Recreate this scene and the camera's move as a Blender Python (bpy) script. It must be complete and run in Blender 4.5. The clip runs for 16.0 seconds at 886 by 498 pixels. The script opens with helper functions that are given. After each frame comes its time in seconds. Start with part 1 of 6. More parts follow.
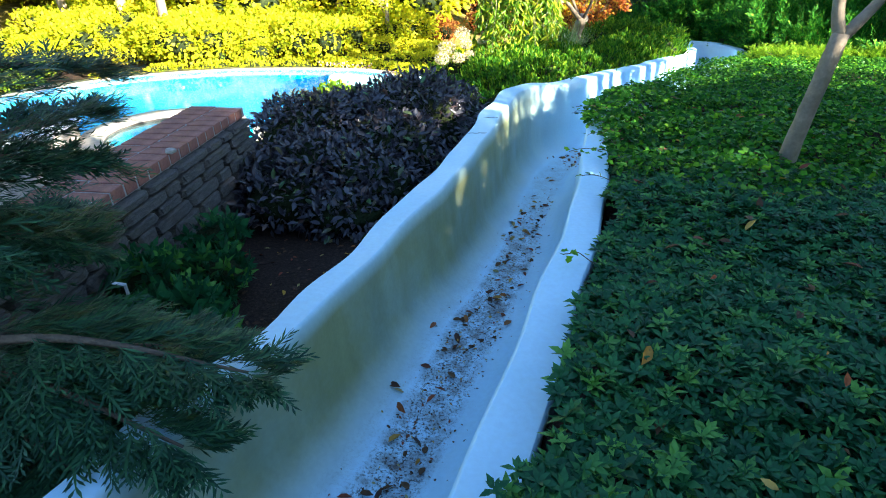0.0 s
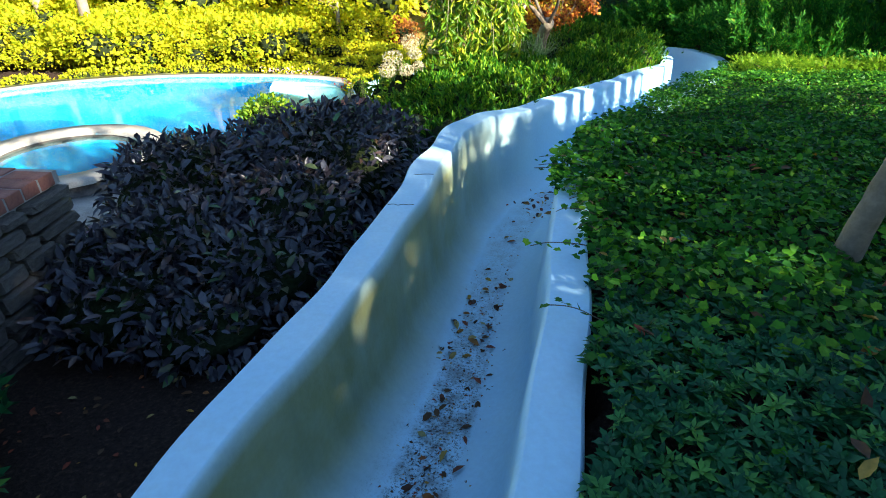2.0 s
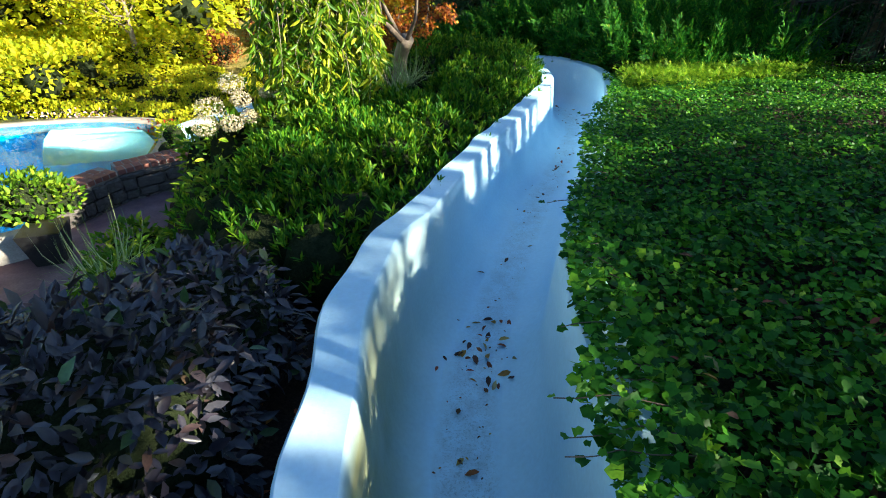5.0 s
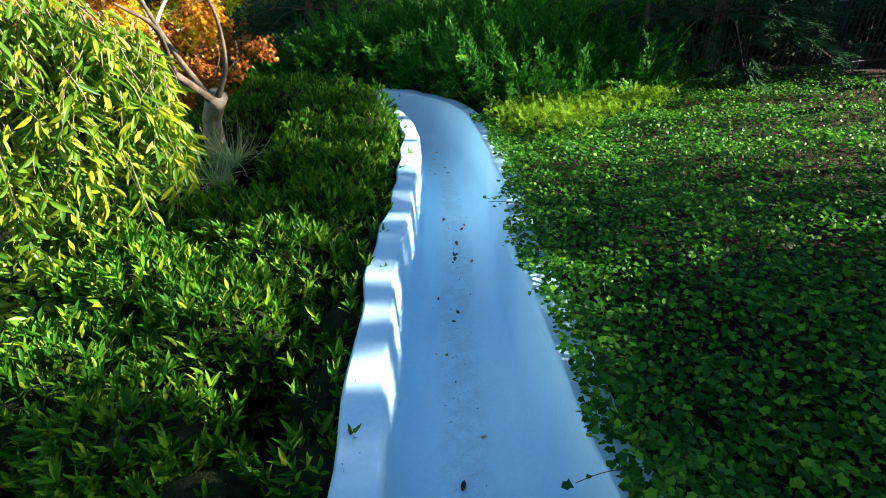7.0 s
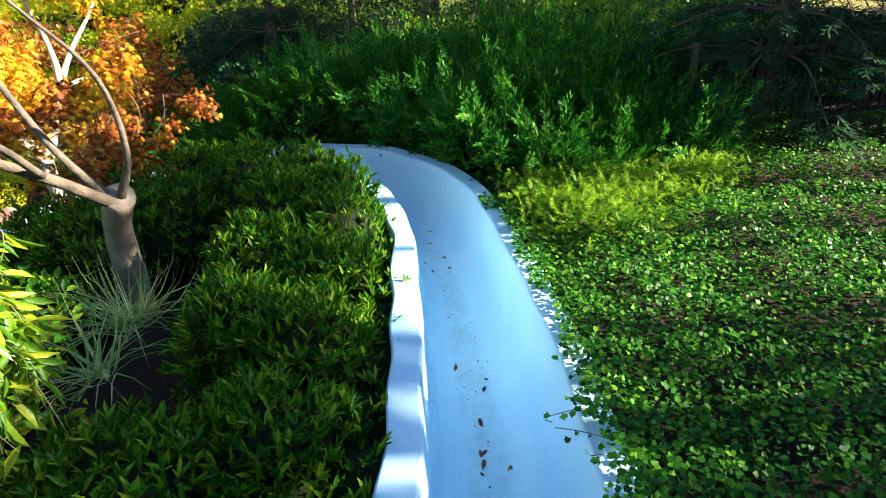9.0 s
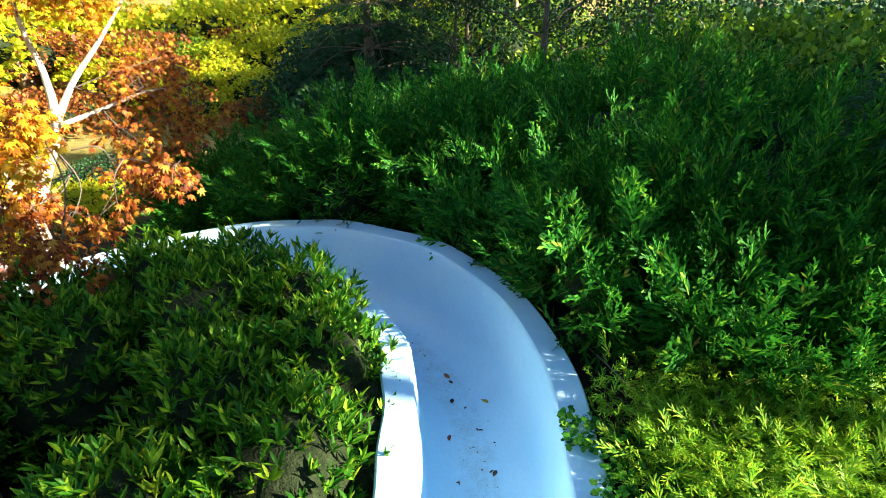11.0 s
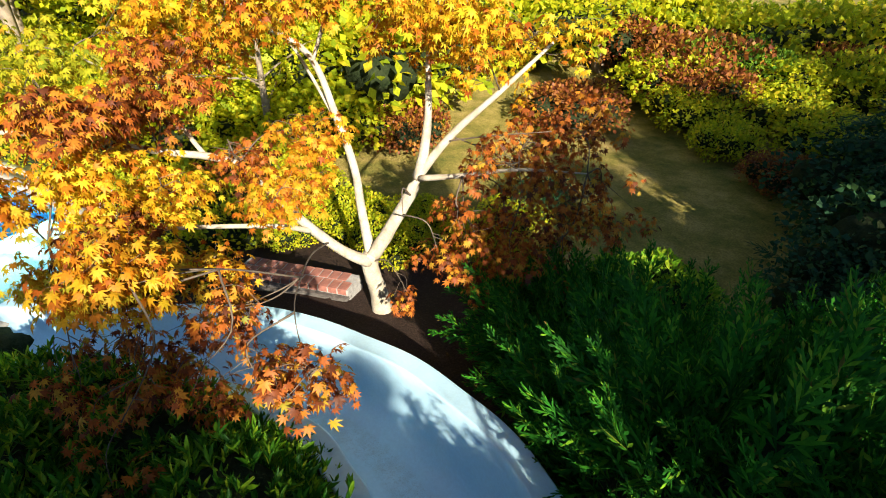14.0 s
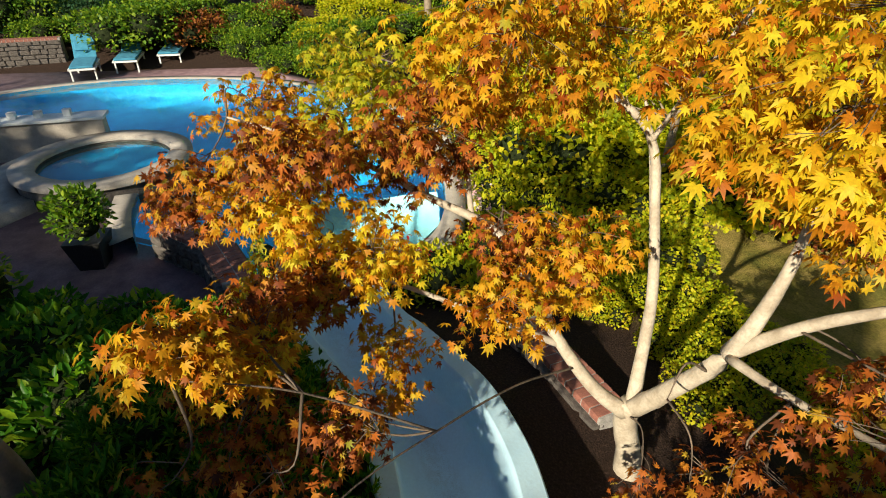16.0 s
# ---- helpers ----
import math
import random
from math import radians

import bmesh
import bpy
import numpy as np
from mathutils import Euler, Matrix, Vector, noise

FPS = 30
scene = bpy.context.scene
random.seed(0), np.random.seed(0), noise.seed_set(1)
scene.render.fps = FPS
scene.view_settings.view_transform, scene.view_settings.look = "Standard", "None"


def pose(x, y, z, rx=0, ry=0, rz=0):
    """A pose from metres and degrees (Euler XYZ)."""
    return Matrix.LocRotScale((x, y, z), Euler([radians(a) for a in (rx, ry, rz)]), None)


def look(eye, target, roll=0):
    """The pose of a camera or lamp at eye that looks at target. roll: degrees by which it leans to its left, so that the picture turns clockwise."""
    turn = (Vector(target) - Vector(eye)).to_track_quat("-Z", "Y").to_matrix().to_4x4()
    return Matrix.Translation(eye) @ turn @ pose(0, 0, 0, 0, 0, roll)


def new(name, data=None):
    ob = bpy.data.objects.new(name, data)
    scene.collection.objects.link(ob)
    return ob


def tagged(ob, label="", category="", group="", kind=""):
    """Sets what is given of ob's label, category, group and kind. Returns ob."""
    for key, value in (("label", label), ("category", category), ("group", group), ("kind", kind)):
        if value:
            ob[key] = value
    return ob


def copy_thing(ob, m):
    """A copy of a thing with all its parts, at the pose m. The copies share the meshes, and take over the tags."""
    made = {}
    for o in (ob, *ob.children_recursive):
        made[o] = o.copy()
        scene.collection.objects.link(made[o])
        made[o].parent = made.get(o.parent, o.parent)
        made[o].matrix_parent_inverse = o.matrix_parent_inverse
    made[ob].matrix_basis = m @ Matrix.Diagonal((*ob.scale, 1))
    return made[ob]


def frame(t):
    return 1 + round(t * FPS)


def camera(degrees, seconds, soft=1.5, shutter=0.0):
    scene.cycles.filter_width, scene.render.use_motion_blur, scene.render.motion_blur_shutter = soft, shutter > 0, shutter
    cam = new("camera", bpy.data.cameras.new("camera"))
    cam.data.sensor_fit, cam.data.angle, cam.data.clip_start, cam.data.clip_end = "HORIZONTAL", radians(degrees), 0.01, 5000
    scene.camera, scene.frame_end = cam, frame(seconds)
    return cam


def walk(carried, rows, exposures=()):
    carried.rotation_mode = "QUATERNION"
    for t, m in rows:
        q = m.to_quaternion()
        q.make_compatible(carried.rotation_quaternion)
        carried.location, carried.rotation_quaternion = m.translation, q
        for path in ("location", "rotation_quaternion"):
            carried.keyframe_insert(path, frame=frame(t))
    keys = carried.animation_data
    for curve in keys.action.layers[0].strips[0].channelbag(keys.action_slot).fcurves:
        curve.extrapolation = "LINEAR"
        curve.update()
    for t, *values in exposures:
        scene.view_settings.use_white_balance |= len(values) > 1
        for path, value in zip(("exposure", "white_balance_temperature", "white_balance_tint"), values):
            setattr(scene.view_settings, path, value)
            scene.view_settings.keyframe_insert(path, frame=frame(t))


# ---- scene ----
cam = camera(78.3, 16.0, 1.0)
PATH = [
    (0, (0.791, 0.43, 2.482), (0.691, 2.155, 1.476), -0.5),
    (0.5, (0.93, 0.703, 2.481), (0.733, 2.421, 1.475), -0.2),
    (1, (1.013, 1.018, 2.47), (0.865, 2.739, 1.461), -0.2),
    (1.5, (1.041, 1.357, 2.451), (0.92, 3.077, 1.437), 0.1),
    (2, (1.021, 1.734, 2.43), (1.028, 3.457, 1.414), 0.3),
    (2.5, (0.98, 2.145, 2.398), (1.179, 3.856, 1.382), 0.4),
    (3, (0.935, 2.548, 2.391), (1.222, 4.243, 1.369), 0.6),
    (5.3, (1.023, 4.033, 2.414), (1.585, 5.659, 1.394), 0.1),
    (5.5, (1.049, 4.219, 2.426), (1.662, 5.825, 1.404), 0.2),
    (6, (1.127, 4.689, 2.464), (1.919, 6.214, 1.442), -0.1),
    (6.5, (1.237, 5.152, 2.508), (2.161, 6.603, 1.487), -0.2),
    (7, (1.385, 5.599, 2.553), (2.398, 6.988, 1.533), -0.1),
    (7.5, (1.572, 6.03, 2.587), (2.628, 7.39, 1.569), -0.2),
    (8, (1.773, 6.452, 2.607), (2.856, 7.796, 1.597), -0.0),
    (8.5, (2.017, 6.87, 2.642), (3.114, 8.206, 1.636), 0.0),
    (8.7, (2.129, 7.036, 2.655), (3.228, 8.369, 1.648), -0.0),
    (10.8, (3.925, 8.837, 2.521), (4.721, 10.392, 1.547), -0.6),
    (11, (4.044, 9.025, 2.559), (4.793, 10.599, 1.578), -0.5),
    (11.5, (4.347, 9.492, 2.639), (4.893, 11.14, 1.647), -0.1),
    (12, (4.655, 9.959, 2.702), (4.917, 11.663, 1.689), -0.2),
    (12.5, (4.917, 10.446, 2.748), (4.876, 12.161, 1.721), -0.5),
    (13, (5.112, 10.916, 2.779), (4.779, 12.596, 1.746), -0.7),
    (13.5, (5.245, 11.417, 2.806), (4.587, 12.997, 1.772), -0.5),
    (14, (5.255, 11.913, 2.806), (4.318, 13.347, 1.774), -0.5),
    (14.5, (5.206, 12.38, 2.847), (4.003, 13.598, 1.813), -0.5),
    (15, (5.101, 12.81, 2.897), (3.666, 13.739, 1.858), -0.2),
    (15.5, (4.91, 13.132, 2.898), (3.308, 13.747, 1.871), 0.1),
    (16, (4.735, 13.363, 2.914), (3.042, 13.645, 1.887), 0.6),
]
EXPOSURES = [(0, 2.95, 6350, 4), (1.5, 2.55, 6350, 4), (3, 2.05, 6350, 4), (5.5, 2.05, 6400, 4), (7.5, 2.15, 6450, 6), (11, 2.6, 6500, 6), (12.5, 2.25, 6450, 6), (14, 1.45, 6600, 6), (14.5, 1.22, 6700, 6), (16, 0.72, 7000, 6)]
walk(cam, [(t, look(eye, target, roll)) for t, eye, target, roll in PATH], EXPOSURES)

# ---- light ----
SUN_EL, SUN_AZ = radians(25), Vector((0.77, -0.63, 0)).normalized()
world = bpy.data.worlds.new("sky_world")
scene.world = world
world.use_nodes = True
wn = world.node_tree
sky = wn.nodes.new("ShaderNodeTexSky")
sky.sky_type, sky.sun_disc = "NISHITA", False
sky.sun_elevation, sky.sun_rotation = SUN_EL, math.atan2(SUN_AZ.x, SUN_AZ.y)
sky.air_density, sky.dust_density, sky.ozone_density = 1.0, 0.3, 4.0
wn.links.new(sky.outputs[0], wn.nodes["Background"].inputs[0])
wn.nodes["Background"].inputs[1].default_value = 0.058
sun = new("sun", bpy.data.lights.new("sun", "SUN"))
sun.data.energy, sun.data.angle, sun.data.color = 5.0, radians(0.6), (1.0, 0.9, 0.74)
sun.matrix_world = look((SUN_AZ.x * 30, SUN_AZ.y * 30, 30 * math.tan(SUN_EL)), (0, 0, 0))

# ---- small tools ----
rng = np.random.default_rng(7)


def smooth(a, b, x):
    t = np.clip((np.asarray(x, float) - a) / (b - a), 0, 1)
    return t * t * (3 - 2 * t)


def unit(v):
    return v / np.maximum(np.linalg.norm(v, axis=-1, keepdims=True), 1e-9)


def mesh_from(name, verts, polys=None, loops=None, sizes=None, material=None, soft=False):
    """A mesh from arrays: polys as lists, or loops and sizes as flat arrays."""
    me = bpy.data.meshes.new(name)
    verts = np.asarray(verts, np.float32)
    if polys is not None:
        sizes = np.array([len(p) for p in polys])
        loops = np.concatenate([np.asarray(p) for p in polys])
    me.vertices.add(len(verts))
    me.vertices.foreach_set("co", verts.ravel())
    me.loops.add(len(loops))
    me.loops.foreach_set("vertex_index", np.asarray(loops, np.int32))
    me.polygons.add(len(sizes))
    me.polygons.foreach_set("loop_start", np.concatenate([[0], np.cumsum(sizes)[:-1]]).astype(np.int32))
    me.polygons.foreach_set("loop_total", np.asarray(sizes, np.int32))
    if soft:
        me.polygons.foreach_set("use_smooth", np.ones(len(sizes), bool))
    me.update(calc_edges=True)
    if material:
        me.materials.append(material)
    return me


def part_mesh(name, me, parent=None, label=""):
    ob = new(name, me)
    if parent:
        ob.parent = parent
        ob.matrix_parent_inverse = Matrix.Translation(-parent.location)
    return tagged(ob, label)


def part(name, bm, material, parent=None, label="", soft=False):
    """One bmesh as one mesh object under a thing."""
    me = bpy.data.meshes.new(name)
    bm.to_mesh(me)
    bm.free()
    if soft:
        me.polygons.foreach_set("use_smooth", np.ones(len(me.polygons), bool))
    me.materials.append(material)
    return part_mesh(name, me, parent, label)


def thing(name, label, category, at=(0, 0, 0), group="", kind=""):
    ob = new(name)
    ob.empty_display_size = 0.1
    ob.location = at
    return tagged(ob, label, category, group, kind)


def box_bm(bm, x0, x1, y0, y1, z0, z1, bevel=0.0):
    made = bmesh.ops.create_cube(bm, size=1.0)["verts"]
    bmesh.ops.scale(bm, vec=(x1 - x0, y1 - y0, z1 - z0), verts=made)
    bmesh.ops.translate(bm, vec=((x0 + x1) / 2, (y0 + y1) / 2, (z0 + z1) / 2), verts=made)
    if bevel:
        edges = list({e for v in made for e in v.link_edges})
        bmesh.ops.bevel(bm, geom=edges, offset=bevel, segments=2, profile=0.6, affect="EDGES")
    return bm


def frames_of(ahead, up):
    """Turns whose y axis is ahead and whose z axis is near up."""
    y = unit(ahead)
    x = unit(np.cross(y, up))
    return np.stack([x, y, np.cross(x, y)], -1)


def scatter(name, template, pos, turn, size, material):
    """One mesh of many copies of a leaf shape."""
    tv, tp = template
    n, k = len(pos), len(tv)
    size = np.asarray(size, float).reshape(-1, 1, 1) * np.ones((n, 1, 1))
    verts = np.einsum("nij,kj->nki", turn, tv) * size + pos[:, None]
    sizes = np.array([len(p) for p in tp])
    flat = np.concatenate([np.asarray(p) for p in tp])
    loops = (flat[None] + (np.arange(n) * k)[:, None]).ravel()
    return mesh_from(name, verts.reshape(-1, 3), loops=loops, sizes=np.tile(sizes, n), material=material)


def tube(path, radii, sides=8, bumps=0.0):
    """Verts and faces of a tapered limb along a path, smoothly bent."""
    p = np.asarray(path, float)
    t = np.linspace(0, len(p) - 1, max(6, 5 * (len(p) - 1) + 1))
    fine = np.stack([spline(p[:, i], t) for i in range(3)], -1)
    rad = np.interp(t, np.arange(len(p)), radii)
    ahead = unit(np.gradient(fine, axis=0))
    ref = np.array([0.31, 0.17, 0.93])
    x = unit(np.cross(ahead, ref))
    y = np.cross(ahead, x)
    ang = np.linspace(0, 2 * np.pi, sides, endpoint=False)
    wob = 1 + bumps * rng.normal(size=(len(t), sides))
    ring = fine[:, None] + (rad[:, None] * wob)[..., None] * (np.cos(ang)[None, :, None] * x[:, None] + np.sin(ang)[None, :, None] * y[:, None])
    faces = []
    for i in range(len(t) - 1):
        for j in range(sides):
            k = (j + 1) % sides
            faces.append([i * sides + j, i * sides + k, (i + 1) * sides + k, (i + 1) * sides + j])
    faces.append(list(range(sides))[::-1])
    faces.append([(len(t) - 1) * sides + j for j in range(sides)])
    return ring.reshape(-1, 3), faces


def tubes_mesh(name, limbs, material, sides=8, bumps=0.03):
    verts, faces, base = [], [], 0
    for path, radii in limbs:
        v, fs = tube(path, radii, sides, bumps)
        verts.append(v)
        faces += [[i + base for i in q] for q in fs]
        base += len(v)
    return mesh_from(name, np.concatenate(verts), polys=faces, material=material, soft=True)


def spline(values, t):
    """Catmull-Rom through evenly numbered values."""
    v = np.asarray(values, float)
    v = np.concatenate([[2 * v[0] - v[1]], v, [2 * v[-1] - v[-2]]])
    i = np.clip(np.floor(t).astype(int), 0, len(v) - 4)
    u = np.asarray(t) - i
    a, b, c, d = v[i], v[i + 1], v[i + 2], v[i + 3]
    return 0.5 * (2 * b + (c - a) * u + (2 * a - 5 * b + 4 * c - d) * u**2 + (3 * b - a - 3 * c + d) * u**3)


def lumps(p, scale, seed=0.0):
    """Smooth pseudo-random bumps in about -1..1, from places (n, 2 or 3)."""
    p = np.asarray(p, float) / scale + seed
    x, y = p[..., 0], p[..., 1]
    z = p[..., 2] if p.shape[-1] > 2 else 0 * x
    return (np.sin(1.7 * x + 1.3 * np.sin(2.1 * y + z)) + np.sin(2.3 * y - 1.1 * np.sin(1.9 * z + 0.7 * x)) + np.sin(1.9 * z + 2.7 * x - 1.5 * y)) / 3


# ---- materials ----
def material(name):
    m = bpy.data.materials.new(name)
    m.use_nodes = True
    nt = m.node_tree
    return m, nt, nt.nodes["Principled BSDF"]


def node(nt, kind, **values):
    n = nt.nodes.new(kind)
    for k, v in values.items():
        n.inputs[k.replace("_", " ")].default_value = v
    return n


def ramp(nt, stops, source):
    r = nt.nodes.new("ShaderNodeValToRGB")
    el = r.color_ramp.elements
    while len(el) < len(stops):
        el.new(0.5)
    for e, (at, col) in zip(el, stops):
        e.position, e.color = at, (*col, 1)
    nt.links.new(source, r.inputs[0])
    return r.outputs[0]


def mix(nt, factor, a, b, blend="MIX"):
    n = nt.nodes.new("ShaderNodeMix")
    n.data_type, n.blend_type = "RGBA", blend
    for socket, value in ((n.inputs[0], factor), (n.inputs[6], a), (n.inputs[7], b)):
        if isinstance(value, bpy.types.NodeSocket):
            nt.links.new(value, socket)
        elif isinstance(value, tuple):
            socket.default_value = (*value, 1)
        else:
            socket.default_value = value
    return n.outputs[2]


def texture(nt, scale, detail=4.0, rough=0.6, kind="noise", stretch=None):
    co = nt.nodes.new("ShaderNodeTexCoord").outputs["Object"]
    if stretch:
        mp = nt.nodes.new("ShaderNodeMapping")
        mp.inputs["Scale"].default_value = stretch
        nt.links.new(co, mp.inputs[0])
        co = mp.outputs[0]
    if kind == "noise":
        n = node(nt, "ShaderNodeTexNoise", Scale=scale, Detail=detail, Roughness=rough)
        out = n.outputs["Fac"]
    else:
        n = node(nt, "ShaderNodeTexVoronoi", Scale=scale)
        out = n.outputs["Distance"]
    nt.links.new(co, n.inputs["Vector"])
    return out


def bump(nt, bsdf, height, strength=0.3, distance=0.01):
    b = node(nt, "ShaderNodeBump", Strength=strength, Distance=distance)
    nt.links.new(height, b.inputs["Height"])
    nt.links.new(b.outputs[0], bsdf.inputs["Normal"])


def leaf_material(name, stops, rough=0.4, through_light=0.35, spec=0.4):
    """Leaves whose colour varies from leaf to leaf, with light shining through."""
    m, nt, b = material(name)
    isl = nt.nodes.new("ShaderNodeNewGeometry").outputs["Random Per Island"]
    col = ramp(nt, stops, isl)
    grain = texture(nt, 60, 2)
    dark = ramp(nt, [(0.3, (0.72, 0.74, 0.7)), (0.7, (1.1, 1.08, 1.0))], grain)
    col = mix(nt, 1.0, col, dark, "MULTIPLY")
    nt.links.new(col, b.inputs["Base Color"])
    b.inputs["Roughness"].default_value = rough
    b.inputs["Specular IOR Level"].default_value = spec
    t = nt.nodes.new("ShaderNodeBsdfTranslucent")
    nt.links.new(col, t.inputs[0])
    s = nt.nodes.new("ShaderNodeMixShader")
    s.inputs[0].default_value = through_light
    nt.links.new(b.outputs[0], s.inputs[1])
    nt.links.new(t.outputs[0], s.inputs[2])
    nt.links.new(s.outputs[0], nt.nodes["Material Output"].inputs[0])
    return m


def plain_material(name, a, b_col, scale, rough=0.8, bumpiness=0.3, detail_scale=None, metal=0.0, depth=0.01):
    m, nt, b = material(name)
    col = ramp(nt, [(0.3, a), (0.7, b_col)], texture(nt, scale, 5))
    fine = texture(nt, detail_scale or scale * 8, 4)
    col = mix(nt, 1.0, col, ramp(nt, [(0.25, (0.75, 0.75, 0.75)), (0.75, (1.12, 1.12, 1.12))], fine), "MULTIPLY")
    nt.links.new(col, b.inputs["Base Color"])
    b.inputs["Roughness"].default_value, b.inputs["Metallic"].default_value = rough, metal
    bump(nt, b, fine, bumpiness, depth)
    return m


def slide_material():
    """White paint on concrete, streaky olive inside the upper left wall, with dirt along the bottom."""
    m, nt, b = material("white_painted_concrete")
    geo = nt.nodes.new("ShaderNodeNewGeometry")
    olive = nt.nodes.new("ShaderNodeAttribute")
    olive.attribute_name = "olive"
    dirt = nt.nodes.new("ShaderNodeAttribute")
    dirt.attribute_name = "dirt"
    broad, fine = texture(nt, 2.2, 6), texture(nt, 45, 5)
    streak = texture(nt, 5, 4, stretch=(1.0, 1.0, 0.12))
    white = ramp(nt, [(0.25, (0.44, 0.71, 0.89)), (0.7, (0.55, 0.79, 0.94))], broad)
    olive_col = ramp(nt, [(0.3, (0.19, 0.2, 0.075)), (0.7, (0.29, 0.29, 0.12))], streak)

    def masked(attr, tex, lo, hi):
        a = node(nt, "ShaderNodeMath")
        a.operation = "MULTIPLY"
        nt.links.new(attr.outputs["Fac"], a.inputs[0])
        nt.links.new(ramp(nt, [(lo, (0, 0, 0)), (hi, (1, 1, 1))], tex), a.inputs[1])
        return a.outputs[0]

    olive_amount = node(nt, "ShaderNodeMath")
    olive_amount.operation, olive_amount.use_clamp = "MULTIPLY", True
    nt.links.new(olive.outputs["Fac"], olive_amount.inputs[0])
    nt.links.new(ramp(nt, [(0.2, (0.75, 0.75, 0.75)), (0.6, (1, 1, 1))], broad), olive_amount.inputs[1])
    col = mix(nt, olive_amount.outputs[0], white, olive_col)
    col = mix(nt, masked(dirt, texture(nt, 9, 8, 0.75), 0.42, 0.62), col, (0.13, 0.11, 0.095))
    col = mix(nt, masked(dirt, texture(nt, 90, 3, 0.7), 0.52, 0.6), col, (0.035, 0.025, 0.02))
    col = mix(nt, 1.0, col, ramp(nt, [(0.3, (0.93, 0.93, 0.93)), (0.7, (1.03, 1.03, 1.03))], fine), "MULTIPLY")
    nt.links.new(col, b.inputs["Base Color"])
    b.inputs["Roughness"].default_value = 0.5
    bump(nt, b, fine, 0.25, 0.004)
    return m


M_SLIDE = slide_material()
M_IVY = leaf_material("ivy_leaves", [(0.0, (0.014, 0.08, 0.012)), (0.4, (0.036, 0.16, 0.016)), (0.75, (0.08, 0.28, 0.02)), (1.0, (0.22, 0.44, 0.03))], 0.45, 0.4, 0.15)
M_PACHY = leaf_material("groundcover_leaves", [(0.0, (0.014, 0.085, 0.04)), (0.5, (0.03, 0.15, 0.06)), (0.8, (0.05, 0.2, 0.06)), (1.0, (0.15, 0.38, 0.07))], 0.38, 0.25, 0.22)
M_LAUREL = leaf_material("laurel_leaves", [(0.0, (0.02, 0.1, 0.009)), (0.45, (0.058, 0.21, 0.014)), (0.8, (0.18, 0.37, 0.018)), (1.0, (0.37, 0.48, 0.03))], 0.42, 0.45, 0.18)
M_PURPLE = leaf_material("purple_leaves", [(0.0, (0.035, 0.026, 0.04)), (0.5, (0.06, 0.056, 0.08)), (0.82, (0.1, 0.1, 0.13)), (0.92, (0.14, 0.07, 0.055)), (1.0, (0.07, 0.17, 0.05))], 0.3, 0.15, 0.6)
M_JUNIPER = leaf_material("juniper_sprays", [(0.0, (0.012, 0.075, 0.01)), (0.5, (0.027, 0.16, 0.016)), (0.85, (0.065, 0.27, 0.018)), (0.97, (0.2, 0.4, 0.024)), (1.0, (0.16, 0.1, 0.03))], 0.6, 0.3, 0.12)
M_WILLOW = leaf_material("narrow_leaves", [(0.0, (0.05, 0.16, 0.012)), (0.5, (0.17, 0.34, 0.02)), (1.0, (0.52, 0.54, 0.035))], 0.4, 0.5)
M_MAPLE = leaf_material("maple_leaves", [(0.0, (0.34, 0.07, 0.012)), (0.2, (0.56, 0.2, 0.015)), (0.45, (0.68, 0.31, 0.02)), (0.75, (0.74, 0.43, 0.025)), (0.94, (0.68, 0.5, 0.04)), (1.0, (0.4, 0.38, 0.03))], 0.5, 0.5, 0.2)
M_MAPLE_RED = leaf_material("red_maple_leaves", [(0.0, (0.1, 0.03, 0.015)), (0.25, (0.28, 0.07, 0.018)), (0.55, (0.5, 0.14, 0.025)), (0.8, (0.6, 0.25, 0.03)), (0.95, (0.6, 0.38, 0.04)), (1.0, (0.24, 0.26, 0.03))], 0.5, 0.42, 0.2)
M_WOODS = leaf_material("woodland_leaves", [(0.0, (0.26, 0.36, 0.02)), (0.35, (0.5, 0.56, 0.025)), (0.75, (0.72, 0.68, 0.03)), (1.0, (0.78, 0.6, 0.04))], 0.5, 0.55, 0.2)
M_GREENWOODS = leaf_material("green_leaves", [(0.0, (0.05, 0.14, 0.012)), (0.5, (0.13, 0.27, 0.018)), (1.0, (0.32, 0.42, 0.03))], 0.5, 0.42, 0.25)
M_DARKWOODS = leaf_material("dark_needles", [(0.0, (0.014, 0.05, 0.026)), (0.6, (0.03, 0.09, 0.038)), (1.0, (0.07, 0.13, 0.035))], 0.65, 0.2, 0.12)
M_RUST = leaf_material("rust_leaves", [(0.0, (0.16, 0.04, 0.02)), (0.5, (0.32, 0.1, 0.03)), (1.0, (0.45, 0.22, 0.03))], 0.5, 0.4, 0.25)
M_BARK = plain_material("brown_bark", (0.07, 0.05, 0.035), (0.2, 0.15, 0.11), 6, 0.9, 0.7, 40, depth=0.02)
M_PALEBARK = plain_material("pale_smooth_bark", (0.34, 0.28, 0.21), (0.58, 0.51, 0.41), 9, 0.7, 0.3, 60)
M_TANBARK = plain_material("tan_smooth_bark", (0.16, 0.12, 0.085), (0.34, 0.27, 0.2), 7, 0.7, 0.3, 50)
# Near-black, so that gaps between leaves read as shaded; also fills rim cracks.
M_DARKFILL = plain_material("near_black_fill", (0.012, 0.02, 0.008), (0.035, 0.045, 0.02), 15, 0.95, 0.8, 60, depth=0.03)
M_DARKFILL.node_tree.nodes["Principled BSDF"].inputs["Specular IOR Level"].default_value = 0.05
